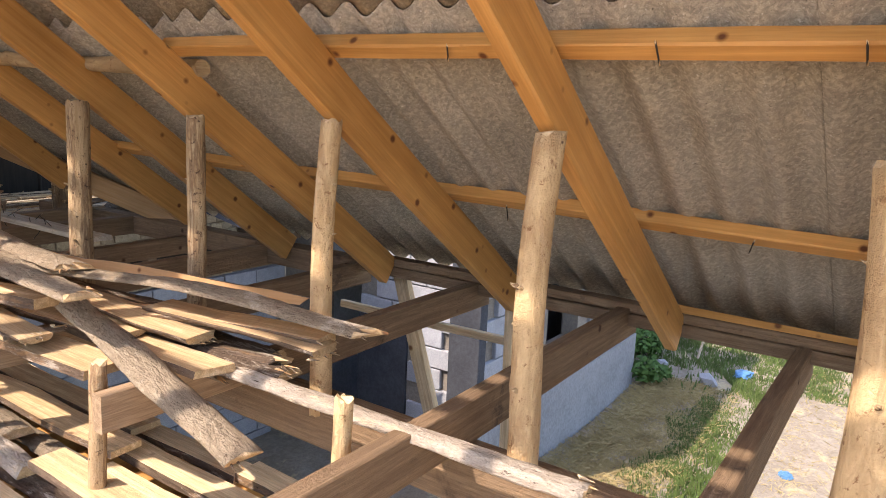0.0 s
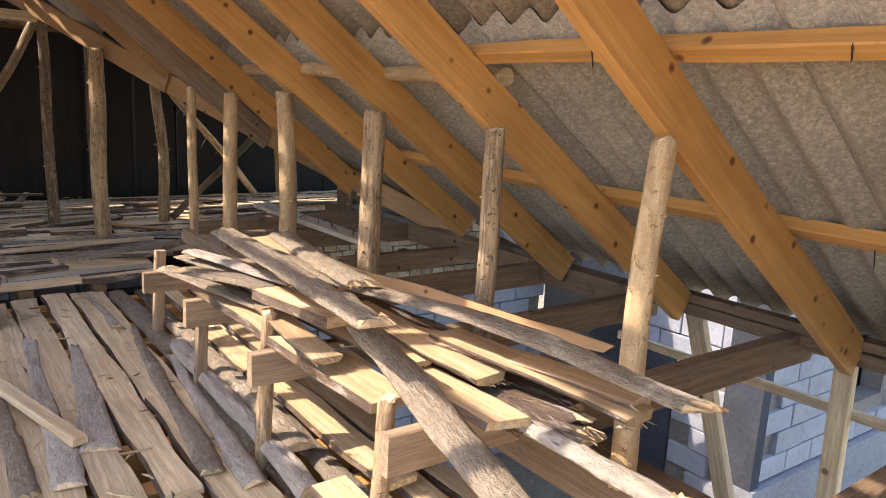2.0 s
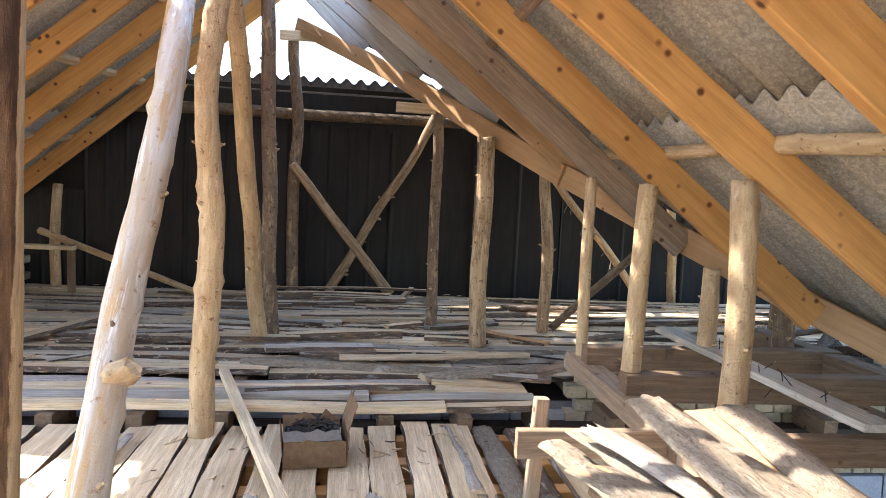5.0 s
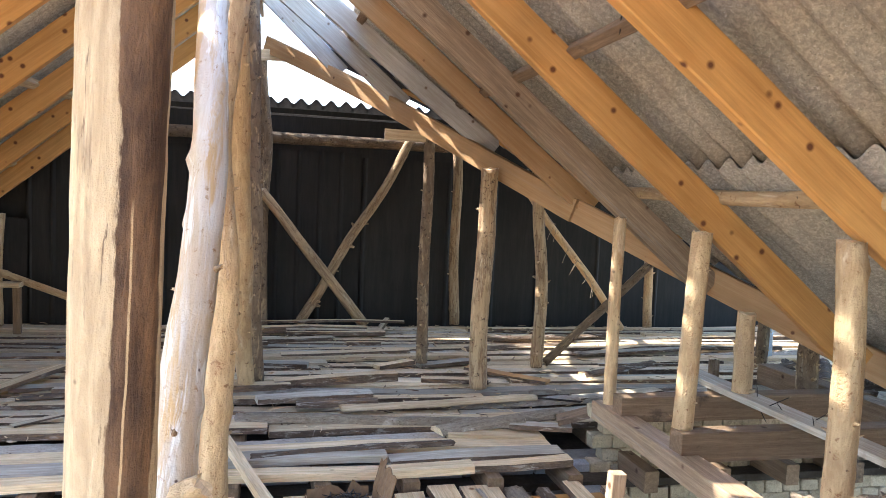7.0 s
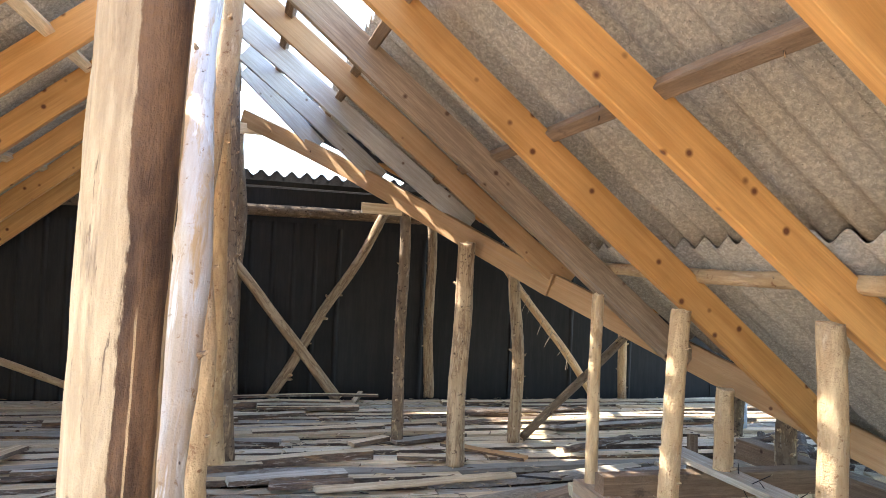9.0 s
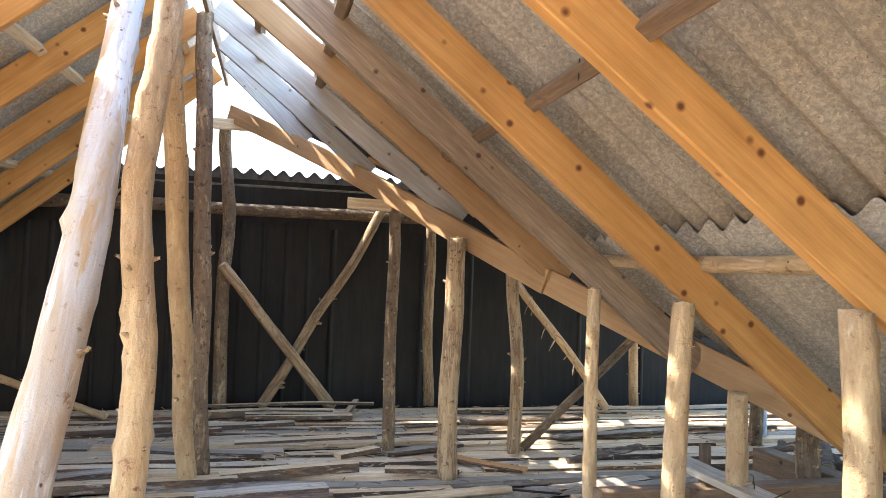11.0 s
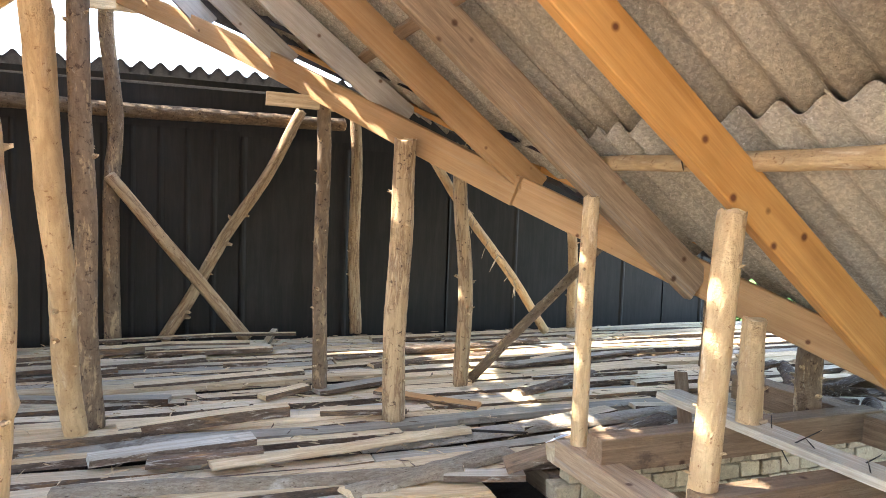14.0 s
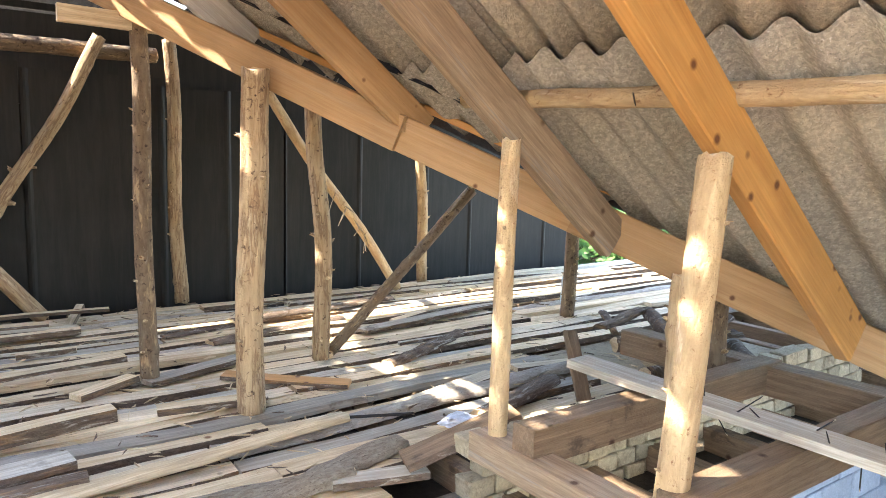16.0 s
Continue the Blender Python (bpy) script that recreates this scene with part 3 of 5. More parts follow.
# ---- posts ----
for i, (x, y, dx, dy, zb, r, m) in enumerate((
        (1.76, 0.11, 0.0, -0.015, 0.27, 0.056, LOG), (1.745, 0.875, -0.015, 0.01, 0.26, 0.044, LOG), (1.765, 1.655, -0.055, -0.02, 0.26, 0.037, LOG),
        (1.8, 2.385, -0.045, -0.035, 0.28, 0.037, LOG_BARKY), (1.775, 3.16, -0.06, -0.08, 0.28, 0.05, LOG_BARKY), (1.74, 4.027, 0.02, -0.01, 0.29, 0.048, LOG),
        (1.77, 4.885, 0.0, 0.06, 0.29, 0.046, LOG), (1.742, 5.598, 0.02, 0.035, 0.27, 0.034, LOG))):
    foot, head = (x + dx, y + dy, zb), (x, y, under(x, y) - 0.005)
    t = log("post", foot, head, r, r * 0.92, m, "peeled log post carrying a rafter", "post", seed=i + 3, bend=0.018, group="rafter posts")
    stubs(t, foot, head, r, r * 0.9, 5, i + 40, 0.006)
for i, (p, q, r, m) in enumerate((
        ((1.4, 6.93, 0.05), (1.368, 6.78, 1.58), 0.064, LOG_BARKY), ((1.128, 7.61, 0.05), (1.104, 7.59, 1.86), 0.046, BARK_POLE),
        ((2.05, 7.52, 0.05), (1.982, 7.49, 1.62), 0.05, LOG_BARKY), ((4.16, 7.6, 0.05), (4.15, 7.57, 0.85), 0.055, BARK_POLE),
        ((2.346, 5.34, 0.42), (2.345, 5.34, 0.86), 0.05, LOG), ((2.95, 5.585, 0.2), (2.97, 5.6, 0.74), 0.062, BARK_POLE),
        ((1.83, 9.42, 0.05), (1.76, 9.38, 2.0), 0.053, LOG_BARKY), ((3.99, 9.3, 0.05), (3.8, 9.1, 1.25), 0.05, LOG))):
    t = log("post", p, q, r, r * 0.9, m, "bark-streaked log post standing on the board floor", "post", seed=i + 30, bend=0.03, group="floor posts")
    stubs(t, p, q, r, r * 0.9, 9, i + 60, 0.009)
post = part("ridge_post", log_bm(under(-0.2, 3.1) + 0.03, 0.058, 0.056, 51, 0.008, sides=32, step=0.03, lumps=2, rough=0.03), (LOG_STRIPE, PALE), None, "", Matrix.Translation((-0.232, 3.13, -0.03)) @ Matrix.Rotation(radians(1.7), 4, "Y"))
tagged(post, "thick half-peeled ridge post with dark brown bark stripe", "post")
p, q = (-0.215, 3.38, -0.03), (-0.225, 5.32, under(-0.22, 5.3))
leaner = log("ridge_post", p, q, 0.058, 0.046, LOG_WHITE, "leaning freshly peeled log whitened by painted sky glare", seed=57, bend=0.04, lumps=26, rough=0.12)
stubs(leaner, p, q, 0.058, 0.046, 9, 3, 0.009)
log("knot_stub", (-0.2, 3.84, 0.66), (-0.15, 3.83, 0.69), 0.042, 0.03, LOG, "", parent=leaner, bend=0, seed=5, rough=0.3)
log("knot_stub", (-0.2, 4.42, 1.5), (-0.16, 4.42, 1.55), 0.024, 0.016, LOG, "", parent=leaner, bend=0, seed=6, rough=0.3)
p, q = (-0.24, 5.25, -0.03), (-0.165, 5.33, under(-0.2, 5.3))
crooked = log("ridge_post", p, q, 0.062, 0.05, LOG, "peeled crooked log ridge post", seed=61, bend=0.05, lumps=40, rough=0.14)
stubs(crooked, p, q, 0.062, 0.05, 16, 8, 0.009)
stubs(log("ridge_post", (-0.175, 6.98, 0.05), (-0.215, 5.5, 2.62), 0.056, 0.05, LOG, "peeled log ridge post", seed=64, bend=0.05, lumps=6), (-0.175, 6.98, 0.05), (-0.215, 5.5, 2.62), 0.056, 0.05, 10, 4, 0.01)
stubs(log("ridge_post", (-0.12, 7.2, 0.05), (-0.21, 7.1, under(-0.2, 7.1)), 0.056, 0.05, BARK_POLE, "half-peeled log ridge post", seed=66, bend=0.06, lumps=6), (-0.12, 7.2, 0.05), (-0.21, 7.1, 2.7), 0.056, 0.05, 10, 6, 0.01)
log("ridge_post", (-0.14, 9.27, 0.05), (-0.185, 9.29, 2.66), 0.062, 0.055, BARK_POLE, "log post under the gable's ridge", seed=68, bend=0.05, lumps=5)
stubs(log("brace", (0.225, 9.4, 0.05), (1.3, 9.4, 1.97), 0.05, 0.045, LOG_BARKY, "knotty log brace crossing another before the black wall", "brace", seed=71, bend=0.05, lumps=9), (0.225, 9.4, 0.05), (1.3, 9.4, 1.97), 0.05, 0.045, 8, 7, 0.014)
log("brace", (0.87, 9.33, 0.05), (-0.17, 9.21, 1.36), 0.055, 0.045, LOG_BARKY, "split pole brace crossing a log brace", "brace", seed=77, bend=0.01)
log("brace", (2.13, 7.56, 0.07), (3.09, 7.47, 1.02), 0.033, 0.035, BARK_POLE, "dark pole leaning from the floor", "brace", seed=73, bend=0.01)
frayed = log("brace", (3.52, 9.0, 0.09), (2.13, 8.48, 1.62), 0.04, 0.035, LOG, "diagonal pole brace with peeling bark", "brace", seed=75, bend=0.02, lumps=6)
rnd = random.Random(40)
for k in range(14):
    u = rnd.uniform(0.25, 0.75)
    c = Vector((3.52, 9.0, 0.09)).lerp(Vector((2.13, 8.48, 1.62)), u)
    log("bark_strip", c + Vector((0, -0.035, 0)), c + Vector((rnd.uniform(-0.08, 0.08), -0.06, -rnd.uniform(0.04, 0.14))), 0.004, 0.002, BARK_GREY, "", parent=frayed, bend=0.02, lumps=0, seed=k)


# ---- black end wall ----
wall_end = thing("wall_end", "black profiled metal sheets closing the end", "wall", kind="structure")


def black_sheet(x0, x1, z0, z1, y):
    bm = bmesh.new()
    n = int((x1 - x0) / (0.2 if x1 < 0.83 else 0.5))
    xs = []
    for k in range(n + 1):
        b = x0 + (x1 - x0) * k / n
        xs += [(b, 0), (b + 0.02, 0.0)] if k == n else [(b, 0), (b + 0.02, -0.012), (b + 0.035, -0.012), (b + 0.055, 0)]
    lo = [bm.verts.new((x, y + d, z0)) for x, d in xs]
    hi = [bm.verts.new((x, y + d, z1)) for x, d in xs]
    lo2 = [bm.verts.new((x, y + d + 0.004, z0)) for x, d in xs]
    hi2 = [bm.verts.new((x, y + d + 0.004, z1)) for x, d in xs]
    for j in range(len(xs) - 1):
        bm.faces.new((lo[j], lo[j + 1], hi[j + 1], hi[j]))
        bm.faces.new((lo2[j], hi2[j], hi2[j + 1], lo2[j + 1]))
        bm.faces.new((hi[j], hi[j + 1], hi2[j + 1], hi2[j]))
    return bm


for x0, x1, z1, dy in ((-3.6, -2.3, 1.0, 0.0), (-2.32, -1.3, 1.7, 0.012), (-1.32, 0.8, 1.78, 0.0), (0.83, 1.75, 1.74, 0.012), (1.73, 2.75, 1.68, 0.0), (2.73, 4.2, 1.5, 0.012), (4.2, 5.3, 1.5, 0.0), (5.28, 6.35, 1.5, 0.012)):
    part("sheet", black_sheet(x0, x1, -0.3, z1, 9.6 + dy), BLACK, wall_end)
log("wall_pole", (-3.6, 9.5, 1.88), (1.7, 9.5, 1.89), 0.065, 0.055, BARK_POLE, "", parent=wall_end, seed=80, bend=0.01)
part("backing", box_bm((-3.8, 9.72, -2.4), (6.35, 9.8, 1.7)), BLACK, wall_end)
# added black board: stands for the darkness between the sheets and the neighbour's roof
part("lintel_board", box_bm((-3.8, 9.66, 1.5), (4.0, 9.7, 2.12)), BLACK, wall_end)
neighbour_roof = thing("neighbour_roof", "dark corrugated roof just beyond the black wall", "roof")
bm = bmesh.new()
xs = np.arange(-4.2, 4.0, 0.0125)
for lift in (0.0, 0.008):
    rows = [[bm.verts.new((x, y, z + lift + 0.028 * math.sin(2 * math.pi * x / 0.15))) for x in xs] for y, z in ((9.6, 2.26), (10.8, 1.95), (12.5, 1.5))]
    for a, b in zip(rows, rows[1:]):
        for j in range(len(xs) - 1):
            bm.faces.new((a[j], a[j + 1], b[j + 1], b[j])).smooth = True
part("sheet", bm, SLATE_DARK, neighbour_roof)
for y, z in ((9.68, 2.14), (10.2, 2.02)):
    beam("purlin", (-4.1, y, z), (3.9, y, z), 0.05, 0.05, BLACK, parent=neighbour_roof)

# ---- ground and outdoors ----
bm = bmesh.new()
bmesh.ops.create_grid(bm, x_segments=120, y_segments=120, size=40)
for v in bm.verts:
    v.co.z = 0.12 * noise.noise((v.co.x * 0.35, v.co.y * 0.35, 0)) + 0.03 * noise.noise((v.co.x * 2, v.co.y * 2, 3))
for v in bm.verts:
    if max(abs(v.co.x), abs(v.co.y)) > 39:
        v.co.x, v.co.y = v.co.x * 30, v.co.y * 30
tagged(part("ground", bm, GROUND, None, "", pose(4, 2, -2.35)), "dry trodden earth with straw and grass", "ground", kind="structure")

# ---- walls below ----
_bricks = {}


def course_wall(parent, name, material, origin, along, count_x, count_z, size, gap, seed, skip=None, rough=0.004):
    """Rows of bricks in half bond, proud of their mortar core; along and up from the origin, depth to +normal."""
    rnd = random.Random(seed)
    L, H, D = size
    along = Vector(along).normalized()
    depth = Vector((-along.y, along.x, 0))
    rot = Matrix((along, depth, Vector((0, 0, 1)))).transposed().to_4x4()
    for k in range(4):
        key = (name, material.name, size, k)
        if key not in _bricks:
            bm = box_bm((0, 0, 0), (L, D, H), min(0.006, H * 0.08))
            for v in bm.verts:
                v.co += Vector([noise.noise((v.co.x * 9 + k * 7, v.co.y * 9 + j * 5, v.co.z * 9)) * rough for j in range(3)])
            _bricks[key] = mesh_of(name, bm, material)
    for r in range(count_z):
        for c in range(count_x):
            x = (L + gap) * (c + 0.5 * (r % 2))
            z = (H + gap) * r
            if skip and skip(x, x + L, z, z + H):
                continue
            m = rot.copy()
            m.translation = Vector(origin) + along * x + Vector((0, 0, z)) + depth * rnd.uniform(-0.004, 0.006)
            part(name, _bricks[(name, material.name, size, rnd.randrange(4))], material, parent, "", m)


wall_middle = thing("wall_middle", "cream brick courses over grey blocks under the old floor", "wall", kind="structure")
part("core", box_bm((-2.9, 5.8, -2.4), (5.4, 5.95, -0.05)), MORTAR, wall_middle)
part("core", box_bm((2.0, 5.81, -0.05), (4.7, 5.93, 0.17)), BRICK, wall_middle)
wall_left = thing("wall_left", "cream brick wall at the low side of the attic", "wall", kind="structure")
part("core", box_bm((-3.1, 2.0, -2.4), (-2.9, 9.6, 0.3)), MORTAR, wall_left)
course_wall(wall_left, "brick", BRICK, (-2.88, 9.5, -0.1), (0, -1, 0), 9, 5, (0.25, 0.075, 0.1), 0.01, 8)

block_house = thing("block_house", "unfinished house of grey blocks on a cement plinth", "house")
part("plinth", box_bm((5.3, 3.15, -2.5), (9.4, 3.45, -1.6)), RENDER, block_house)
part("wall", box_bm((5.4, 3.25, -1.6), (6.8, 3.45, 0.6)), MORTAR, block_house)
part("wall", box_bm((6.8, 3.25, -1.6), (7.6, 3.45, -1.25)), MORTAR, block_house)
part("wall", box_bm((7.6, 3.25, -1.6), (9.36, 3.45, 0.6)), MORTAR, block_house)
part("wall", box_bm((6.8, 3.25, -0.3), (7.6, 3.45, 0.6)), MORTAR, block_house)
part("side_wall", box_bm((5.38, 3.45, -2.5), (5.6, 4.62, 0.6)), MORTAR, block_house)
part("side_wall", box_bm((5.38, 5.2, -2.5), (5.6, 5.7, 0.6)), MORTAR, block_house)
part("lintel", box_bm((5.36, 4.62, -0.45), (5.6, 5.2, 0.6)), RENDER, block_house)
# coat and pier take the darkened render, as the sun reaches them here
part("render_coat", box_bm((5.345, 4.02, -2.5), (5.376, 4.62, -0.75)), DAMP_SHADE, block_house)
part("pier", box_bm((5.3, 3.18, -1.6), (5.42, 3.5, 0.6)), DAMP_SHADE, block_house)
part("back_wall", box_bm((5.6, 5.5, -2.5), (9.4, 5.7, 0.6)), RENDER, block_house)
part("end_wall", box_bm((9.2, 3.45, -2.5), (9.4, 5.5, 0.6)), RENDER, block_house)
part("roof_slab", box_bm((5.3, 3.2, 0.6), (9.5, 5.8, 0.72)), RENDER, block_house)

# walls out of view, added to block light so the under-floor space is dark
unseen_wall_under = thing("unseen_wall_under", "unseen block walls added to keep daylight from under the floor", "wall", kind="structure")
part("core", box_bm((1.6, -2.2, -2.5), (1.72, 5.7, -0.12)), BLOCK, unseen_wall_under)
part("core", box_bm((-3.1, -2.4, -2.5), (1.72, -2.2, -0.12)), BLOCK, unseen_wall_under)
part("core", box_bm((-3.1, -2.2, -2.5), (-2.9, 2.0, -0.12)), BLOCK, unseen_wall_under)

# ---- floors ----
# near-black colour standing for the shade between the old floor's boards
GAP_SHADE = mat("floor_gap_shade", (0.06, 0.048, 0.036), 1.0, grain=8, dark=(0.03, 0.024, 0.018), bump=0.8, fine=30)
GREYW = mat("greyed_board", (0.53, 0.47, 0.375), 0.9, grain=5, scale=(0.4, 9, 9), dark=(0.27, 0.225, 0.17), bump=0.45, vary=0.25,
            spots=(3, 0.6, (0.2, 0.16, 0.125)), knots=(2.4, 0.08, (0.12, 0.08, 0.05)))
floor_far = thing("floor_far", "old attic floor of weathered loose boards", "floor", kind="structure")
floor_near = thing("floor_near", "new attic floor of bark-edged boards with gaps", "floor", kind="structure")
# sheet added under the boards so that their gaps read as shaded
part("fill", box_bm((-2.9, 5.6, -0.14), (7.6, 9.6, -0.1)), GAP_SHADE, floor_far)
y = 5.5
while y < 9.35:
    w = random.uniform(0.08, 0.135)
    x = -2.88 + random.uniform(0, 0.2)
    xe = 1.52 if y < 5.95 else (3.2 if y < 7.0 else 7.6)
    while x < xe - 0.4:
        l = min(random.uniform(2.0, 5.0), xe - x)
        if xe - x - l < 0.4:
            l = xe - x
        z = 0.008 + random.uniform(-0.012, 0.022)
        mm = random.choice((FLOORW, FLOORW, FLOORW, FLOORW, PALE, PALE, PALE, PALE, PALE, PALE, PALE, GREYW))
        a, b = (x, y + w / 2, z), (x + l - 0.01, y + w / 2 + random.uniform(-0.04, 0.04), z + random.uniform(-0.008, 0.014))
        if random.random() < 0.5:
            a, b = b, a
        if random.random() < 0.07:
            board("slab", a, b, w, 0.02, (mm, BARK_SILVER), parent=floor_far, wave=0.02, warp=0.012, lens=0.03)
        else:
            board("board", a, b, w, 0.035, (mm, (BARK, BARK, mm)[int(y * 53 + x * 31) % 3]), parent=floor_far, wave=0.01, warp=0.012, taper=random.uniform(0, 0.25))
        x += l
    y += w + random.uniform(0.012, 0.042)
for x in np.arange(-2.7, 7.5, 0.42):
    beam("joist", (x, 5.42, -0.1), (x, 9.5, -0.1), 0.08, 0.115, SAWN, parent=floor_far)
x = -2.4
while x < 1.66:
    sunny = x > 0.95
    w = random.uniform(0.08, 0.13) if sunny else random.uniform(0.12, 0.19)
    y = -1.9 + random.uniform(0, 0.4)
    while y < 5.3:
        l = min(random.uniform(1.5, 2.8), 5.42 - y)
        if 5.42 - y - l < 0.6:
            l = 5.42 - y + random.uniform(-0.06, 0.05)
        z = -0.06 + random.uniform(0, 0.012)
        a, b = (x + w / 2, y, z), (x + w / 2 + random.uniform(-0.02, 0.02), y + l, z + random.uniform(-0.005, 0.01))
        if random.random() < 0.5:
            a, b = b, a
        if random.random() < (0.35 if sunny else 0.04):
            board("slab", a, b, w, 0.02, (PALE, random.choice((BARK, BARK_GREY))), parent=floor_near, wave=0.02, lens=0.025, taper=random.uniform(0, 0.25))
        else:
            board("board", a, b, w, 0.03, (PALE, BARK), parent=floor_near, wave=0.013, taper=random.uniform(0, 0.18))
        y += l + 0.005
    x += w + (random.uniform(0.02, 0.07) if sunny else random.uniform(0.008, 0.04))
for y in np.arange(-1.8, 5.4, 0.31):
    beam("joist", (-2.9, y, -0.2), (1.68, y, -0.2), 0.09, 0.138, PINE, parent=floor_near)

# ---- plank pile ----
PILE = "stack of slabs and planks"
for p, q, w, h, m, kw in (
        ((1.28, 3.62, 0.655), (1.185, 2.13, 0.67), 0.115, 0.014, BARK_GREY, dict(lens=0.018, ragged=0.02, warp=0.02)),
        ((1.34, 2.62, 0.6), (1.215, 1.43, 0.35), 0.122, 0.014, BARK_GREY, dict(lens=0.02, warp=0.015)),
        ((1.36, 3.6, 0.615), (1.62, 1.37, 0.61), 0.105, 0.018, BARK_GREY, dict(lens=0.014, ragged=0.05, warp=0.025)),
        ((1.6, 3.72, 0.6), (1.42, 2.6, 0.63), 0.13, 0.014, BARK_GREY, dict(lens=0.022, ragged=0.05, warp=0.02)),
        ((1.12, 3.62, 0.585), (1.3, 2.95, 0.595), 0.08, 0.01, BARK_SILVER, dict(lens=0.014, ragged=0.04)),
        ((1.5, 3.76, 0.585), (1.5, 2.8, 0.56), 0.13, 0.022, BARK, dict(ragged=0.05)),
        ((1.06, 3.42, 0.55), (1.27, 2.98, 0.555), 0.12, 0.01, BARK_GREY, dict(lens=0.014, ragged=0.05)),
        ((1.2, 2.95, 0.535), (1.24, 2.42, 0.56), 0.105, 0.035, BARK, dict(wave=0.004)),
        ((1.5, 2.62, 0.45), (1.66, 1.55, 0.52), 0.12, 0.016, BARK, dict(lens=0.032, flip=True, warp=0.02, ragged=0.03)),
        ((1.45, 2.6, 0.41), (1.58, 1.72, 0.44), 0.1, 0.014, BARK, dict(lens=0.03, ragged=0.06)),
        ((1.42, 2.55, 0.40), (1.47, 1.8, 0.40), 0.11, 0.014, BARK_GREY, dict(lens=0.028, flip=True, ragged=0.05)),
        ((1.55, 3.25, 0.50), (1.72, 2.05, 0.46), 0.11, 0.026, BARK, dict(lens=0.014)),
        ((1.46, 2.75, 0.50), (1.5, 1.97, 0.48), 0.13, 0.018, BARK, dict(lens=0.025, flip=True)),
        ((1.56, 2.3, 0.5), (1.61, 1.52, 0.5), 0.13, 0.025, BARK, dict(lens=0.021, flip=True)),
        ((1.52, 2.4, 0.45), (1.55, 1.62, 0.44), 0.12, 0.018, BARK, dict(lens=0.021)),
        ((1.4, 2.5, 0.44), (1.4, 1.75, 0.44), 0.13, 0.025, BARK, dict(ragged=0.05)),
        ((1.2, 2.95, 0.47), (1.16, 2.36, 0.48), 0.1, 0.02, BARK, dict(lens=0.017, flip=True)),
        ((1.12, 2.5, 0.47), (1.29, 2.44, 0.48), 0.06, 0.012, BARK_GREY, dict(lens=0.008)),
        ((1.08, 3.8, 0.47), (1.28, 2.85, 0.47), 0.11, 0.008, BARK_GREY, dict(lens=0.014, ragged=0.03)),
        ((1.17, 3.7, 0.54), (1.28, 3.05, 0.55), 0.17, 0.01, BARK_GREY, dict(lens=0.014, ragged=0.05)),
        ((1.2, 3.6, 0.41), (1.24, 2.1, 0.41), 0.15, 0.03, BARK, dict()),
        ((1.4, 3.55, 0.41), (1.5, 1.9, 0.42), 0.17, 0.025, BARK, dict()),
        ((1.62, 3.5, 0.41), (1.64, 1.8, 0.42), 0.15, 0.025, BARK, dict(lens=0.021)),
        ((1.32, 3.5, 0.47), (1.38, 2.2, 0.46), 0.15, 0.025, BARK, dict(lens=0.014, flip=True)),
        ((1.5, 3.45, 0.50), (1.56, 2.0, 0.45), 0.14, 0.02, BARK, dict(lens=0.021)),
        ((1.48, 1.95, 0.41), (1.5, 0.6, 0.43), 0.075, 0.02, BARK_SILVER, dict(lens=0.021)),
        ((1.14, 2.3, 0.09), (1.2, 0.9, 0.0), 0.12, 0.025, BARK, dict()),
        ((1.2, 4.1, 0.0), (1.14, 2.4, 0.01), 0.09, 0.015, BARK_SILVER, dict(lens=0.032)),
        ((1.28, 4.35, 0.0), (1.24, 2.7, 0.01), 0.11, 0.02, BARK_GREY, dict(lens=0.028)),
        ((1.4, 4.25, 0.0), (1.42, 2.3, 0.02), 0.13, 0.025, BARK, dict()),
        ((1.55, 4.3, 0.0), (1.56, 2.4, 0.02), 0.12, 0.025, BARK, dict())):
    bark = m in (BARK_GREY,) or "lens" in kw
    flip = kw.pop("flip", False)
    plank = board("slab_plank", p, q, w, h, (CUT, m), "bark-backed slab plank lying in a loose stack" if bark else "pale sawn plank lying in a loose stack", "plank", group=PILE, flip=flip, **kw)
    if bark:
        rs = random.Random(int(w * 1e4 + q[1] * 100))
        way = (Vector(q) - Vector(p)).normalized()
        side = Vector((-way.y, way.x, 0)).normalized()
        for _ in range(5):
            o = Vector(q) + side * rs.uniform(-0.38, 0.38) * w + Vector((0, 0, rs.uniform(0.002, h))) - way * 0.03
            e = o + way * rs.uniform(0.025, 0.05) + side * rs.uniform(-0.012, 0.012) + Vector((0, 0, rs.uniform(-0.012, 0.004)))
            log("splinter", o, e, rs.uniform(0.003, 0.007), 0.0015, rs.choice((PINE_DULL, BARK, BARK_GREY)), "", parent=plank, seed=rs.randrange(99), bend=0.004, lumps=0)
board("edge_plank", (1.52, 3.1, 0.6), (1.79, 1.78, 0.6), 0.07, 0.014, (PINE_DULL, BARK), "orange plank leaning on edge along the stack", "plank", roll=75, wave=0.01, taper=0.5, ragged=0.05, warp=0.012)

# ---- gable and left side details ----
beam("gable_board", (0.762, 7.58, 1.79), (1.2, 7.58, 1.78), 0.04, 0.08, PALE, "short sunlit board nailed across under the valley beam", "board")
beam("gable_board", (-0.32, 9.12, 2.56), (0.2, 9.12, 2.56), 0.04, 0.1, PALE, "short board nailed across the ridge post", "board")
log("post", (-2.42, 9.2, 0.05), (-2.4, 9.2, 1.05), 0.05, 0.045, LOG, "pale log post under the low roof slope", "post", seed=90, bend=0.02, group="floor posts")
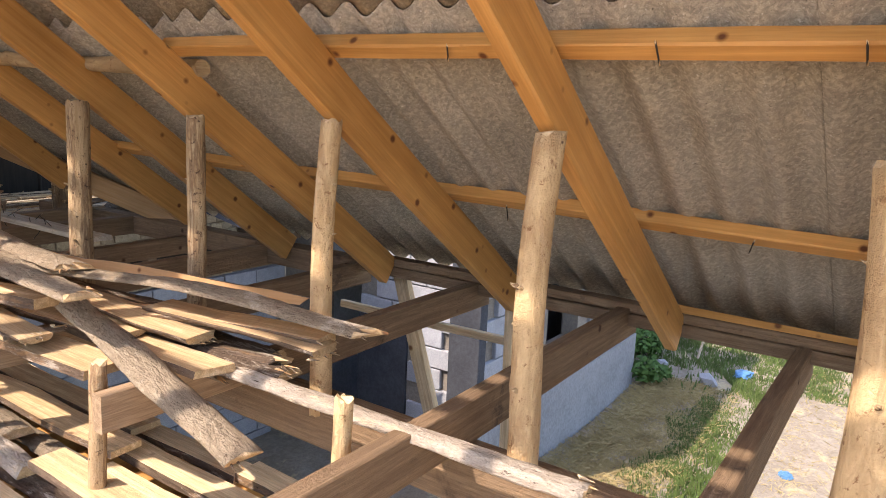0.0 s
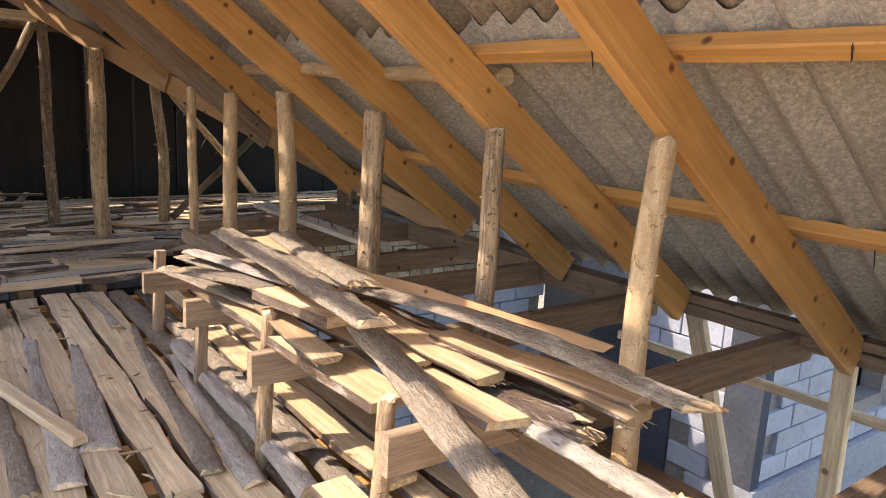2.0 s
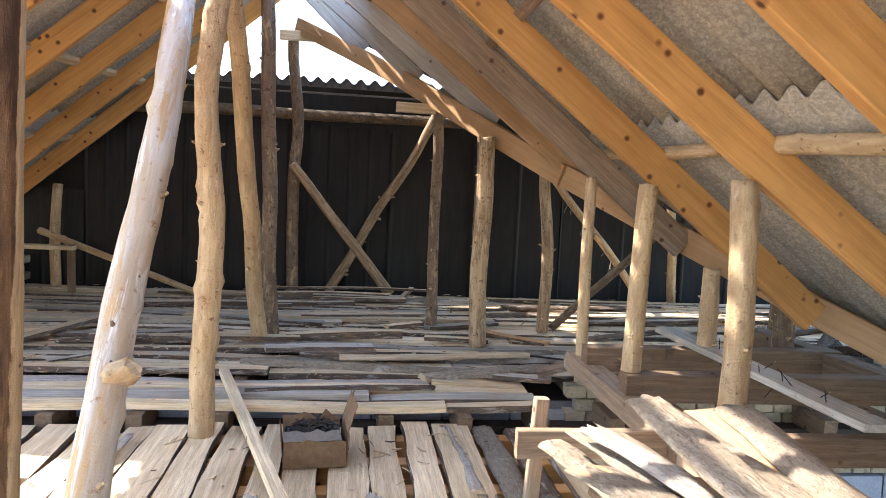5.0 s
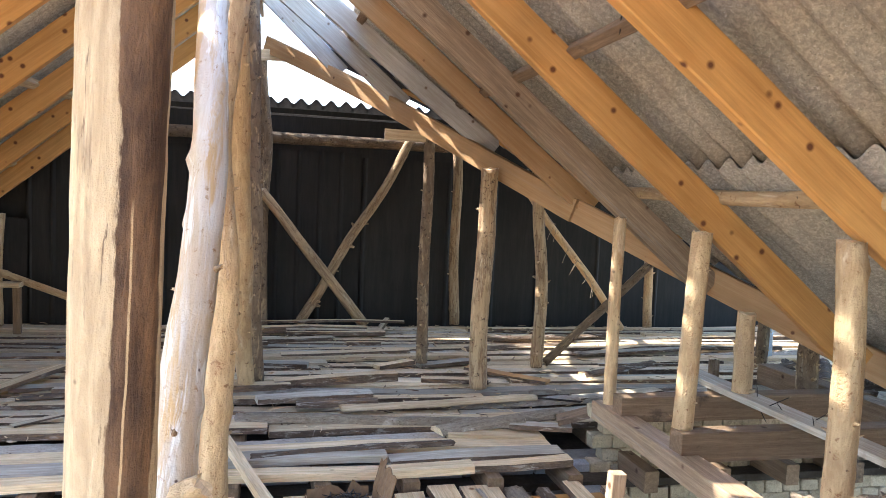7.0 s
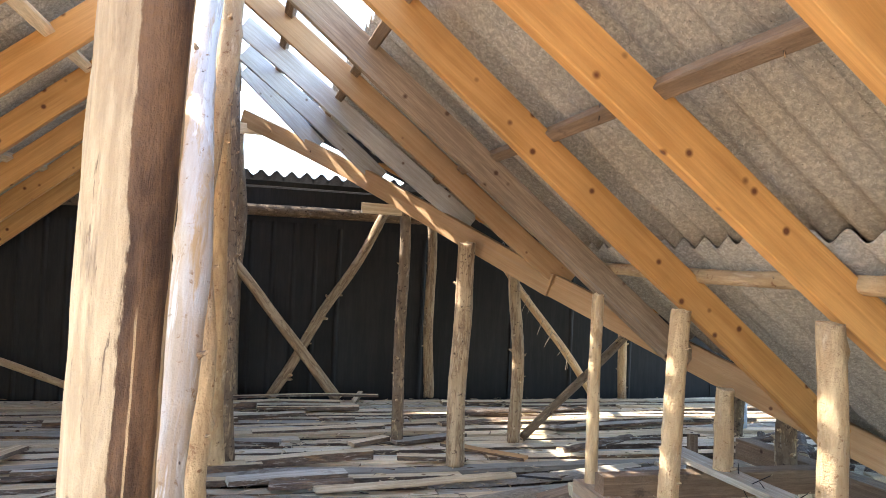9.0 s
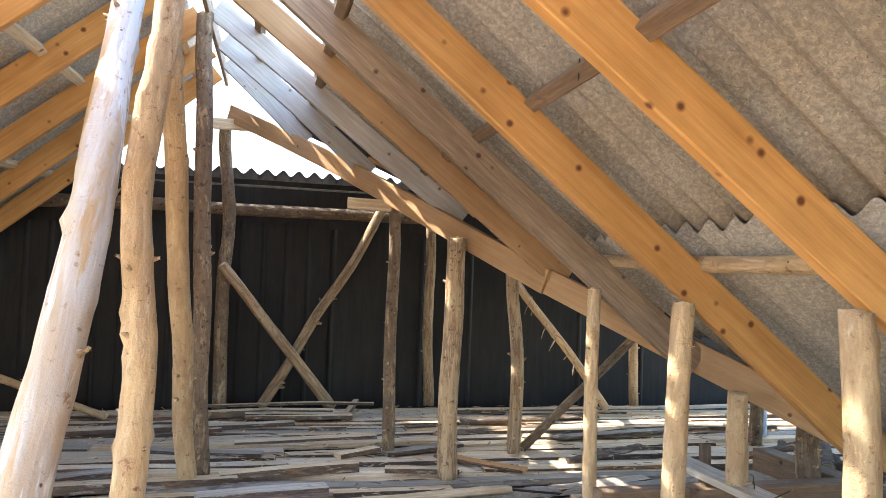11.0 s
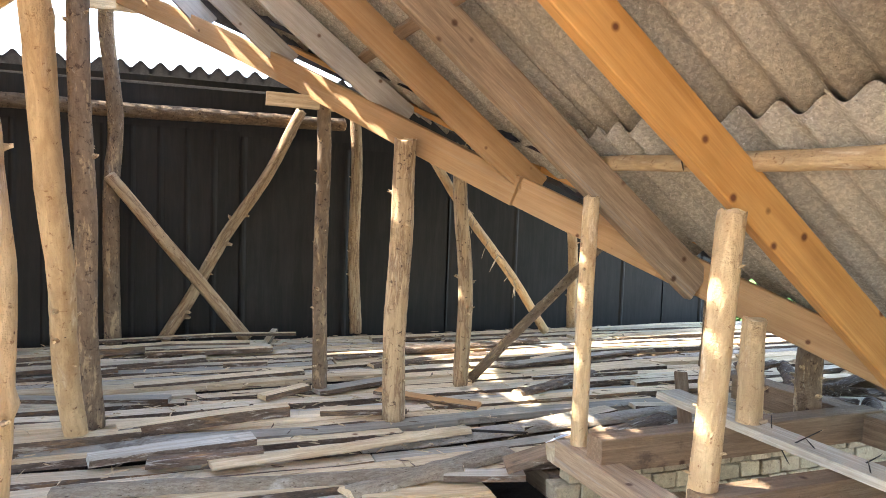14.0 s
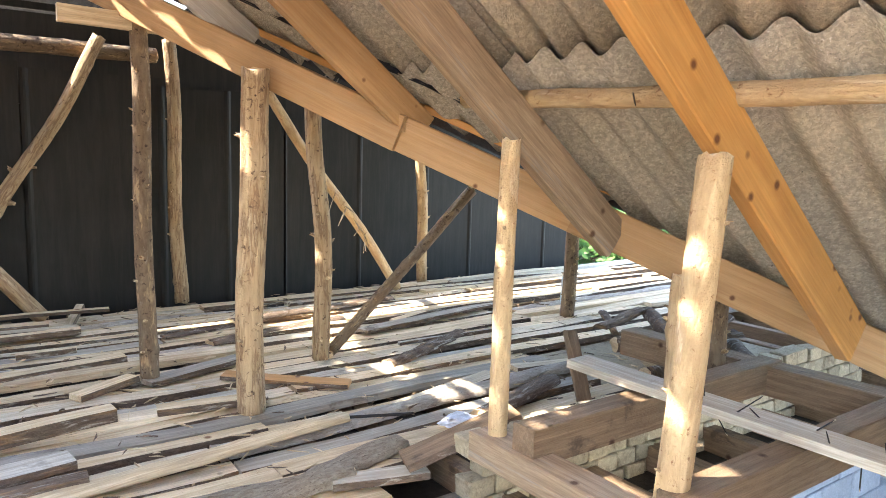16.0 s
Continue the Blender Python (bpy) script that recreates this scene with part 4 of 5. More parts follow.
log("lying_pole", (-2.55, 9.15, 0.6), (-1.0, 8.85, 0.08), 0.035, 0.03, LOG, "peeled pole leaning down to the floor", "pole", seed=91, bend=0.04)
trestle = thing("trestle", "rough wooden trestle of boards by the brick wall", "trestle", at=(-2.5, 8.9, 0.05))
beam("top_board", (-2.85, 8.8, 0.46), (-2.1, 8.8, 0.46), 0.12, 0.04, PALE, parent=trestle)
beam("leg", (-2.62, 8.8, 0.05), (-2.62, 8.8, 0.46), 0.07, 0.05, SAWN, parent=trestle, up=(0, 1, 0))
beam("leg", (-2.14, 8.82, 0.05), (-2.14, 8.8, 0.5), 0.06, 0.05, SAWN, parent=trestle, up=(0, 1, 0))

# ---- eave studs and lath ----
beam("eave_stud", (3.2, 1.55, -2.3), (3.2, 2.42, 0.365), 0.045, 0.09, PALE, "pale stud propping the eave beam", "post", up=(0, 1, 0), group="eave studs")
beam("eave_stud", (3.22, 1.66, -2.3), (3.22, 1.7, 0.365), 0.045, 0.08, PALE, "pale stud propping the eave beam", "post", up=(0, 1, 0), group="eave studs")
beam("lath", (3.255, 2.95, 0.06), (3.255, 1.4, 0.08), 0.03, 0.045, PALE, "thin pale lath nailed across the studs", "lath")

# ---- loose boards on the old floor ----
LOOSE = "loose boards on the old floor"
for p, q, w, h, m, kw in (
        ((-0.1, 6.62, 0.055), (0.62, 6.75, 0.055), 0.12, 0.03, GREYW, {}),
        ((0.0, 6.98, 0.055), (0.85, 7.12, 0.06), 0.09, 0.055, PALE, dict(wave=0.002)),
        ((-0.9, 6.86, 0.06), (0.1, 6.94, 0.06), 0.09, 0.05, PALE, dict(wave=0.002)),
        ((0.4, 6.45, 0.06), (1.7, 6.6, 0.07), 0.1, 0.02, PALE, dict(lens=0.02)),
        ((-0.2, 6.28, 0.06), (1.45, 6.08, 0.06), 0.1, 0.012, BARK_GREY, dict(lens=0.04, wave=0.02)),
        ((0.9, 6.0, 0.055), (1.75, 6.22, 0.06), 0.12, 0.02, BARK_GREY, dict(lens=0.03, wave=0.025)),
        ((1.35, 6.05, 0.06), (1.68, 5.93, 0.07), 0.09, 0.025, GREYW, dict(wave=0.004)),
        ((1.62, 5.98, 0.1), (2.05, 5.85, 0.25), 0.13, 0.03, SAWN, dict(wave=0.003)),
        ((1.45, 7.45, 0.06), (1.95, 7.0, 0.06), 0.1, 0.02, PINE, dict(wave=0.004)),
        ((1.02, 7.1, 0.06), (1.5, 7.02, 0.06), 0.08, 0.03, PALE, dict(wave=0.003)),
        ((0.75, 7.45, 0.06), (1.05, 7.62, 0.06), 0.08, 0.03, PALE, dict(wave=0.003)),
        ((1.1, 7.55, 0.055), (1.7, 7.72, 0.055), 0.1, 0.025, GREYW, {}),
        ((0.05, 7.9, 0.055), (1.1, 8.05, 0.06), 0.1, 0.03, PALE, {}),
        ((-0.6, 7.75, 0.055), (0.25, 7.55, 0.06), 0.09, 0.03, GREYW, {}),
        ((-1.5, 8.3, 0.06), (0.5, 8.55, 0.06), 0.1, 0.03, FLOORW, {}),
        ((0.1, 8.8, 0.06), (1.0, 8.72, 0.07), 0.08, 0.03, PALE, {}),
        ((-0.4, 9.12, 0.1), (1.22, 8.98, 0.14), 0.06, 0.02, PALE, dict(wave=0.003)),
        ((0.2, 9.0, 0.055), (0.85, 8.92, 0.055), 0.1, 0.05, PALE, dict(wave=0.003)),
        ((0.1, 8.84, 0.055), (1.0, 8.8, 0.055), 0.09, 0.045, FLOORW, dict(wave=0.004)),
        ((-0.5, 8.86, 0.055), (0.15, 8.95, 0.055), 0.1, 0.05, PALE, dict(wave=0.003)),
        ((0.95, 8.9, 0.05), (1.1, 9.3, 0.1), 0.05, 0.03, FLOORW, dict(wave=0.003)),
        ((-0.9, 8.75, 0.06), (0.3, 9.0, 0.08), 0.09, 0.03, PALE, dict(wave=0.003)),
        ((1.6, 8.1, 0.055), (2.6, 8.3, 0.06), 0.1, 0.02, BARK, dict(lens=0.02)),
        ((1.9, 8.55, 0.055), (3.3, 8.75, 0.06), 0.11, 0.012, BARK, dict(lens=0.025)),
        ((2.3, 7.2, 0.055), (3.1, 7.55, 0.055), 0.1, 0.015, BARK, dict(lens=0.03, wave=0.025)),
        ((2.0, 6.6, 0.055), (2.7, 6.75, 0.055), 0.11, 0.02, FLOORW, {}),
        ((2.25, 6.3, 0.055), (2.9, 6.5, 0.06), 0.12, 0.02, BARK, dict(lens=0.03)),
        ((2.55, 7.9, 0.055), (3.9, 8.15, 0.055), 0.1, 0.02, GREYW, {}),
        ((-1.6, 7.0, 0.055), (-0.5, 7.3, 0.06), 0.1, 0.02, GREYW, {}),
        ((-1.9, 6.4, 0.055), (-1.4, 7.4, 0.09), 0.1, 0.025, PALE, dict(wave=0.004)),
        ((-2.3, 7.9, 0.055), (-0.9, 7.85, 0.06), 0.11, 0.02, GREYW, {}),
        ((-0.1, 5.7, 0.05), (0.95, 5.82, 0.05), 0.06, 0.02, BARK, dict(lens=0.015))):
    board("loose_board", p, q, w, h, (PALE if "lens" in kw else m, m if "lens" in kw else BARK), "loose weathered board lying on the old floor" if m in (GREYW, FLOORW) else ("loose bark slab lying on the old floor" if "lens" in kw else "loose pale board lying on the old floor"), "board", group=LOOSE, **kw)
rnd = random.Random(5)
for k in range(16):
    x, y = rnd.uniform(-2.2, 3.6), rnd.uniform(6.1, 9.2)
    a = rnd.gauss(0.05, 0.25)
    l = rnd.uniform(0.25, 0.9)
    board("offcut", (x, y, 0.055), (x + l * math.cos(a), y + l * math.sin(a), 0.06), rnd.uniform(0.03, 0.08), rnd.uniform(0.01, 0.03),
          (rnd.choice((PALE, GREYW, FLOORW, BARK)), BARK), "short wood offcut on the old floor", "offcut", group="offcuts on the floor", seed=rnd.random() * 90, wave=0.012, taper=rnd.uniform(0, 0.6))

# slabs with bark lying on the new floor
for p, q, w, m, l in (((0.57, 4.57, -0.02), (0.51, 2.9, -0.02), 0.115, BARK_SILVER, 0.014), ((0.75, 4.35, -0.02), (0.64, 3.11, -0.02), 0.13, BARK_SILVER, 0.012),
                      ((0.374, 3.91, -0.02), (0.38, 2.9, -0.02), 0.1, BARK_GREY, 0.02), ((0.18, 3.91, -0.02), (0.09, 3.0, -0.02), 0.13, BARK, 0.018),
                      ((1.07, 4.5, -0.02), (0.93, 2.75, -0.02), 0.1, BARK_GREY, 0.024), ((1.145, 4.0, -0.02), (1.03, 2.6, -0.02), 0.095, BARK_SILVER, 0.02),
                      ((0.09, 4.56, -0.02), (0.095, 3.75, -0.02), 0.12, BARK_SILVER, 0.01), ((0.97, 5.35, -0.02), (1.0, 4.55, -0.02), 0.06, BARK_SILVER, 0.016),
                      ((-0.55, 5.2, -0.02), (-0.6, 4.3, -0.02), 0.12, BARK_SILVER, 0.014)):
    board("floor_slab", q, p, w, 0.012, (PALE, m), "bark-faced slab lying on the new floor", "plank", group="slabs on the new floor", lens=l, wave=0.016, taper=0.6, ragged=0.03)
board("stick", (-0.27, 6.05, 0.07), (0.585, 3.17, -0.005), 0.05, 0.03, (PALE, PALE), "long planed batten lying across both floors", "batten", wave=0.001, warp=0.002)

# ---- box of nails ----
nail_box = thing("nail_box", "torn cardboard box of dark nails on the new floor", "box", at=(0.35, 5.0, -0.025))


def panel(lo, u, v, t, seed, ragged=0.012):
    """Thin card from corner lo along u and v, its far edge torn."""
    bm = bmesh.new()
    lo, u, v = Vector(lo), Vector(u), Vector(v)
    n = u.cross(v).normalized() * t
    K = 8
    grid = []
    for off in (Vector((0, 0, 0)), n):
        g = []
        for j in range(3):
            row = []
            for i in range(K + 1):
                e = ragged * noise.noise((i * 0.9, seed, 0)) * 2 if j == 2 else 0
                row.append(bm.verts.new(lo + u * (i / K) + v * (j / 2) + v.normalized() * e + off + n * noise.noise((i * 0.5, j, seed)) * 1.5))
            g.append(row)
        grid.append(g)
    for g in grid:
        for j in range(2):
            for i in range(K):
                bm.faces.new((g[j][i], g[j][i + 1], g[j + 1][i + 1], g[j + 1][i]))
    a, b = grid
    for i in range(K):
        bm.faces.new((a[0][i], a[0][i + 1], b[0][i + 1], b[0][i]))
        bm.faces.new((a[2][i], a[2][i + 1], b[2][i + 1], b[2][i]))
    for j in range(2):
        bm.faces.new((a[j][0], a[j + 1][0], b[j + 1][0], b[j][0]))
        bm.faces.new((a[j][K], a[j + 1][K], b[j + 1][K], b[j][K]))
    return bm


bx = Matrix.Translation((0.19, 4.84, -0.025)) @ Matrix.Rotation(radians(6), 4, "Z")
part("bottom", box_bm((0, 0, 0), (0.27, 0.3, 0.004)), CARD, nail_box, "", bx)
part("front", panel((0, 0, 0), (0.27, 0, 0), (0, -0.004, 0.12), 0.004, 1), CARD, nail_box, "", bx)
part("front_flap", panel((0, -0.004, 0.12), (0.25, 0, 0), (-0.01, 0.03, 0.035), 0.004, 2), CARD_GREY, nail_box, "grey printed flap", bx)
part("side", panel((0.27, 0, 0), (0, 0.3, 0), (0.012, 0, 0.14), 0.004, 3), CARD, nail_box, "", bx)
part("side_flap", panel((0.282, 0.05, 0.14), (0, 0.25, 0), (0.04, 0.03, 0.11), 0.004, 4, 0.02), CARD, nail_box, "raised torn flap", bx)
part("side", panel((0, 0, 0), (0, 0.3, 0), (-0.015, 0, 0.13), 0.004, 5), CARD, nail_box, "", bx)
part("back", panel((0, 0.3, 0), (0.27, 0, 0), (0, 0.05, 0.125), 0.004, 6, 0.02), CARD, nail_box, "bent back flap", bx)
for k in range(4):
    part("print_bar", box_bm((0.2845, 0.03 + k * 0.03, 0.06), (0.2875, 0.05 + k * 0.03, 0.105)), STEEL, nail_box, "", bx)
bm = bmesh.new()
rnd = random.Random(3)
for k in range(420):
    L = rnd.uniform(0.06, 0.09)
    q = Matrix.Translation((rnd.uniform(0.05, 0.22), rnd.uniform(0.05, 0.25), rnd.uniform(0.085, 0.135))) @ Euler((rnd.uniform(-0.3, 0.3), rnd.uniform(-0.3, 0.3), rnd.uniform(0, 6.3))).to_matrix().to_4x4()
    vs = [bm.verts.new(q @ Vector((x, y, z))) for x in (-L / 2, L / 2) for y, z in ((0.0025, 0), (-0.0015, 0.002), (-0.0015, -0.002))]
    for a, b in ((0, 1), (1, 2), (2, 0)):
        bm.faces.new((vs[a], vs[b], vs[b + 3], vs[a + 3]))
    bm.faces.new(vs[:3])
    bm.faces.new(vs[3:])
part("nail_bed", box_bm((0.008, 0.008, 0.006), (0.262, 0.29, 0.095), 0.01), STEEL, nail_box, "", bx)
nails = part("nails", bm, STEEL, nail_box, "loose heap of dark nails", bx)
nails["kind"] = "stuff"

# ---- small things on the new floor ----
LIME = mat("lime_plastic", (0.45, 0.75, 0.05), 0.35, grain=3, dark=(0.38, 0.66, 0.04), bump=0.05)
FILM = mat("white_film", (0.75, 0.76, 0.8), 0.3, grain=12, dark=(0.6, 0.62, 0.68), bump=0.4)
bm = bmesh.new()
prof = [(0.0, 0.0), (0.032, 0.0), (0.036, 0.006), (0.036, 0.05), (0.031, 0.056), (0.026, 0.056), (0.026, 0.045), (0.0, 0.045)]
seg = 20
rings = [[bm.verts.new((r * math.cos(6.2832 * j / seg), r * math.sin(6.2832 * j / seg), z)) for j in range(seg)] for r, z in prof[1:-1]]
for a, b in zip(rings, rings[1:]):
    for j in range(seg):
        bm.faces.new((a[j], a[(j + 1) % seg], b[(j + 1) % seg], b[j])).smooth = True
bm.faces.new(rings[0])
bm.faces.new(rings[-1])
tagged(part("tape_roll", bm, LIME, None, "", pose(-0.2, 3.93, -0.02)), "lime green plastic roll lying on the boards", "roll")


def crumple(name, at, size, material, label, category, seed, flat=0.6):
    bm = bmesh.new()
    bmesh.ops.create_icosphere(bm, subdivisions=3, radius=1)
    for v in bm.verts:
        k = 1 + 0.45 * noise.noise(v.co * 1.6 + Vector((seed, 0, 0))) + 0.25 * noise.noise(v.co * 4 + Vector((0, seed, 0)))
        v.co = Vector((v.co.x * size[0] * k, v.co.y * size[1] * k, max(-0.35, v.co.z) * size[2] * k))
    lo = min(v.co.z for v in bm.verts)
    for v in bm.verts:
        v.co.z -= lo
    return tagged(part(name, bm, material, None, "", pose(*at)), label, category)


crumple("plastic_bag", (-0.26, 4.25, -0.02), (0.1, 0.08, 0.06), FILM, "crumpled clear white plastic bag on the boards", "bag", 3)
crumple("paper_scrap", (2.12, 6.3, 0.055), (0.09, 0.06, 0.025), FILM, "crumpled white scrap on the old floor", "scrap", 8)
bar = thing("pry_bar", "dark iron pry bar lying on the old floor", "pry bar", at=(1.6, 6.6, 0.06))
log("shaft", (1.58, 6.63, 0.075), (1.98, 6.46, 0.075), 0.007, 0.007, STEEL, "", parent=bar, bend=0, lumps=0)
log("claw", (1.58, 6.63, 0.075), (1.575, 6.57, 0.072), 0.008, 0.006, STEEL, "", parent=bar, bend=0, lumps=0)
bottle = thing("bottle", "clear plastic bottle standing on the old floor", "bottle", at=(4.45, 7.9, 0.05))
BOT = mat("cloudy_plastic", (0.6, 0.66, 0.72), 0.2, grain=5, dark=(0.5, 0.56, 0.62), bump=0.1, spec=0.5)
log("body", (4.45, 7.9, 0.05), (4.45, 7.9, 0.27), 0.045, 0.04, BOT, "", parent=bottle, bend=0, lumps=0, rough=0.02)
log("neck", (4.45, 7.9, 0.265), (4.45, 7.9, 0.33), 0.03, 0.016, BOT, "", parent=bottle, bend=0, lumps=0, rough=0.02)
log("cap", (4.45, 7.9, 0.33), (4.45, 7.9, 0.35), 0.018, 0.018, LIME, "", parent=bottle, bend=0, lumps=0, rough=0)

# ---- timbers round the open bay ----
nail_plank = thing("nail_plank", "greyed plank with bent nails lying across the tie beams", "plank", at=(2.28, 4.6, 0.415))
board("plank", (2.33, 5.8, 0.43), (2.4, 4.1, 0.415), 0.13, 0.03, (GREYW, GREYW), parent=nail_plank, wave=0.004)
rnd = random.Random(12)
for k in range(16):
    y = 5.4 - k * 0.075
    s = 1 if k % 3 else -1
    z = 0.445 if s > 0 else 0.42
    log("nail", (2.36 + rnd.uniform(-0.04, 0.04), y, z), (2.36 + rnd.uniform(-0.07, 0.07), y + rnd.uniform(-0.05, 0.05), z + s * rnd.uniform(0.02, 0.07)), 0.0025, 0.002, STEEL, "", parent=nail_plank, bend=0, lumps=0)
beam("prop_board", (2.62, 5.98, 0.05), (2.86, 6.35, 0.36), 0.07, 0.025, SAWN, "short board propped up by the firewood heap", "board")
# brick stack and timber pad, all given dark sawn wood
corner = thing("corner_stack", "dark stack of bricks and a timber pad at the floor's corner", "timber", at=(1.6, 5.5, -0.1))
for k in range(3):
    part("timber", box_bm((1.53, 5.47, -0.1 + k * 0.085), (1.66, 5.72, -0.02 + k * 0.085), 0.006), SAWN, corner)
part("pad", box_bm((1.52, 5.44, 0.152), (1.69, 5.8, 0.21), 0.005), SAWN, corner)
for k, (p, q, r) in enumerate((((3.5, 6.1, 0.1), (4.1, 6.7, 0.16), 0.055), ((3.6, 6.4, 0.1), (4.2, 6.5, 0.1), 0.06), ((3.3, 6.2, 0.1), (3.9, 6.1, 0.12), 0.05),
                               ((3.7, 6.3, 0.2), (4.15, 6.85, 0.22), 0.05), ((3.4, 6.5, 0.19), (4.0, 6.3, 0.22), 0.045), ((3.9, 5.9, 0.1), (4.3, 6.3, 0.1), 0.06))):
    log("firewood", p, q, r, r * 0.9, BARK, "split bark-covered firewood log in a heap", "firewood", seed=200 + k, bend=0.01, group="firewood heap")
for k in range(14):
    x, y = rnd.uniform(3.2, 4.1), rnd.uniform(5.95, 6.8)
    a = rnd.uniform(-0.8, 0.9)
    z = 0.06 + 0.035 * (k // 3)
    board("scrap_wood", (x, y, z), (x + 0.5 * math.cos(a), y + 0.5 * math.sin(a), z + rnd.uniform(0, 0.06)), rnd.uniform(0.06, 0.1), 0.02, (rnd.choice((PALE, SAWN, BARK)), BARK), "broken scrap board in the firewood heap", "board", group="firewood heap", seed=k * 3.3, lens=0.02)
part("wall_top", box_bm((3.2, 5.76, -0.2), (4.75, 7.0, 0.02)), BRICK, wall_middle)

def chips(name, count, area, z, label, seed):
    """Small splinters and chips strewn over a floor."""
    r = random.Random(seed)
    verts, faces = [], []
    for _ in range(count):
        x, y = r.uniform(area[0], area[1]), r.uniform(area[2], area[3])
        a, L, w = r.uniform(0, 6.283), r.uniform(0.01, 0.06), r.uniform(0.002, 0.007)
        dx, dy = math.cos(a), math.sin(a)
        n = len(verts)
        for k in (0, r.uniform(0.002, 0.008)):
            verts += [(x - dx * L - dy * w, y - dy * L + dx * w, z + k), (x + dx * L, y + dy * L, z + k * 0.6), (x + dy * w, y - dx * w, z + k)]
        faces += [(n, n + 1, n + 2), (n + 5, n + 4, n + 3), (n, n + 1, n + 4, n + 3), (n + 1, n + 2, n + 5, n + 4), (n + 2, n, n + 3, n + 5)]
    me = bpy.data.meshes.new(name)
    me.from_pydata(verts, [], faces)
    me.materials.append(PALE if seed % 2 else BARK)
    return tagged(new(name, me), label, "wood chips", kind="stuff")


chips("wood_chips", 900, (-2.5, 4.5, 6.0, 9.3), 0.06, "pale wood chips strewn on the old floor", 1)
chips("bark_chips", 400, (-2.5, 4.5, 6.0, 9.3), 0.06, "dark bark chips strewn on the old floor", 2)
chips("wood_chips", 160, (-0.8, 1.2, 1.5, 5.3), -0.018, "pale wood chips strewn on the new floor", 3)
chips("bark_chips", 40, (-0.8, 1.2, 1.5, 5.3), -0.018, "dark bark chips strewn on the new floor", 4)

# ---- outdoors ----
rnd = random.Random(21)


def ground_z(x, y):
    return -2.35 + 0.12 * noise.noise(((x - 4) * 0.35, (y - 2) * 0.35, 0)) + 0.03 * noise.noise(((x - 4) * 2, (y - 2) * 2, 3))


def blades(name, count, place, h0, h1, material, label, lean=0.5, width=0.012):
    verts, faces = [], []
    for _ in range(count):
        x, y = place()
        z = ground_z(x, y) - 0.01
        a, h = rnd.uniform(0, 6.283), rnd.uniform(h0, h1)
        dx, dy = math.cos(a), math.sin(a)
        b = rnd.uniform(0.1, lean) * h
        c = rnd.uniform(0, 6.283)
        w = width * rnd.uniform(0.6, 1.3)
        n = len(verts)
        verts += [(x - dy * w, y + dx * w, z), (x + dy * w, y - dx * w, z), (x + math.cos(c) * b * 0.4 + dy * w * 0.6, y + math.sin(c) * b * 0.4 - dx * w * 0.6, z + h * 0.6),
                  (x + math.cos(c) * b, y + math.sin(c) * b, z + h)]
        faces += [(n, n + 1, n + 2), (n, n + 2, n + 3)]
    me = bpy.data.meshes.new(name)
    me.from_pydata(verts, [], faces)
    me.materials.append(material)
    return tagged(new(name, me), label, name, kind="stuff")


def strip():
    while True:
        x, y = rnd.uniform(5.5, 16), rnd.uniform(0.6, 3.4)
        edge = 1.55 + 0.35 * noise.noise((x * 0.8, 0, 0))
        if noise.noise((x * 2.3, y * 2.3, 9)) + 0.5 * noise.noise((x * 6, y * 6, 2)) < rnd.uniform(-0.55, 0.25):
            continue
        if edge - 0.2 < y < edge + 0.75 - 0.04 * (x - 6) + 0.5 * noise.noise((x * 1.2, y * 1.2, 4)) or (x > 10.5 and rnd.random() < 0.6):
            return x, y


blades("grass", 52000, strip, 0.02, 0.085, GRASS, "green grass along the shaded path", width=0.008)
blades("grass", 9000, lambda: (rnd.uniform(9.6, 24), rnd.uniform(2.2, 7)), 0.04, 0.16, GRASS, "green grass behind the block house", width=0.015)
blades("straw", 22000, lambda: (rnd.uniform(4.5, 13), rnd.uniform(-3.5, 1.5)), 0.01, 0.05, STRAW, "dry straw lying on the sunlit yard", lean=3.0, width=0.005)
blades("dry_stalks", 26000, lambda: (rnd.uniform(5.4, 10), rnd.triangular(1.7, 3.2, 2.9)), 0.01, 0.07, STRAW, "dry stalks strewn on the path", lean=3.0, width=0.004)
LEAF = mat("leaf", (0.07, 0.15, 0.025), 0.6, grain=3, dark=(0.04, 0.09, 0.015), bump=0)


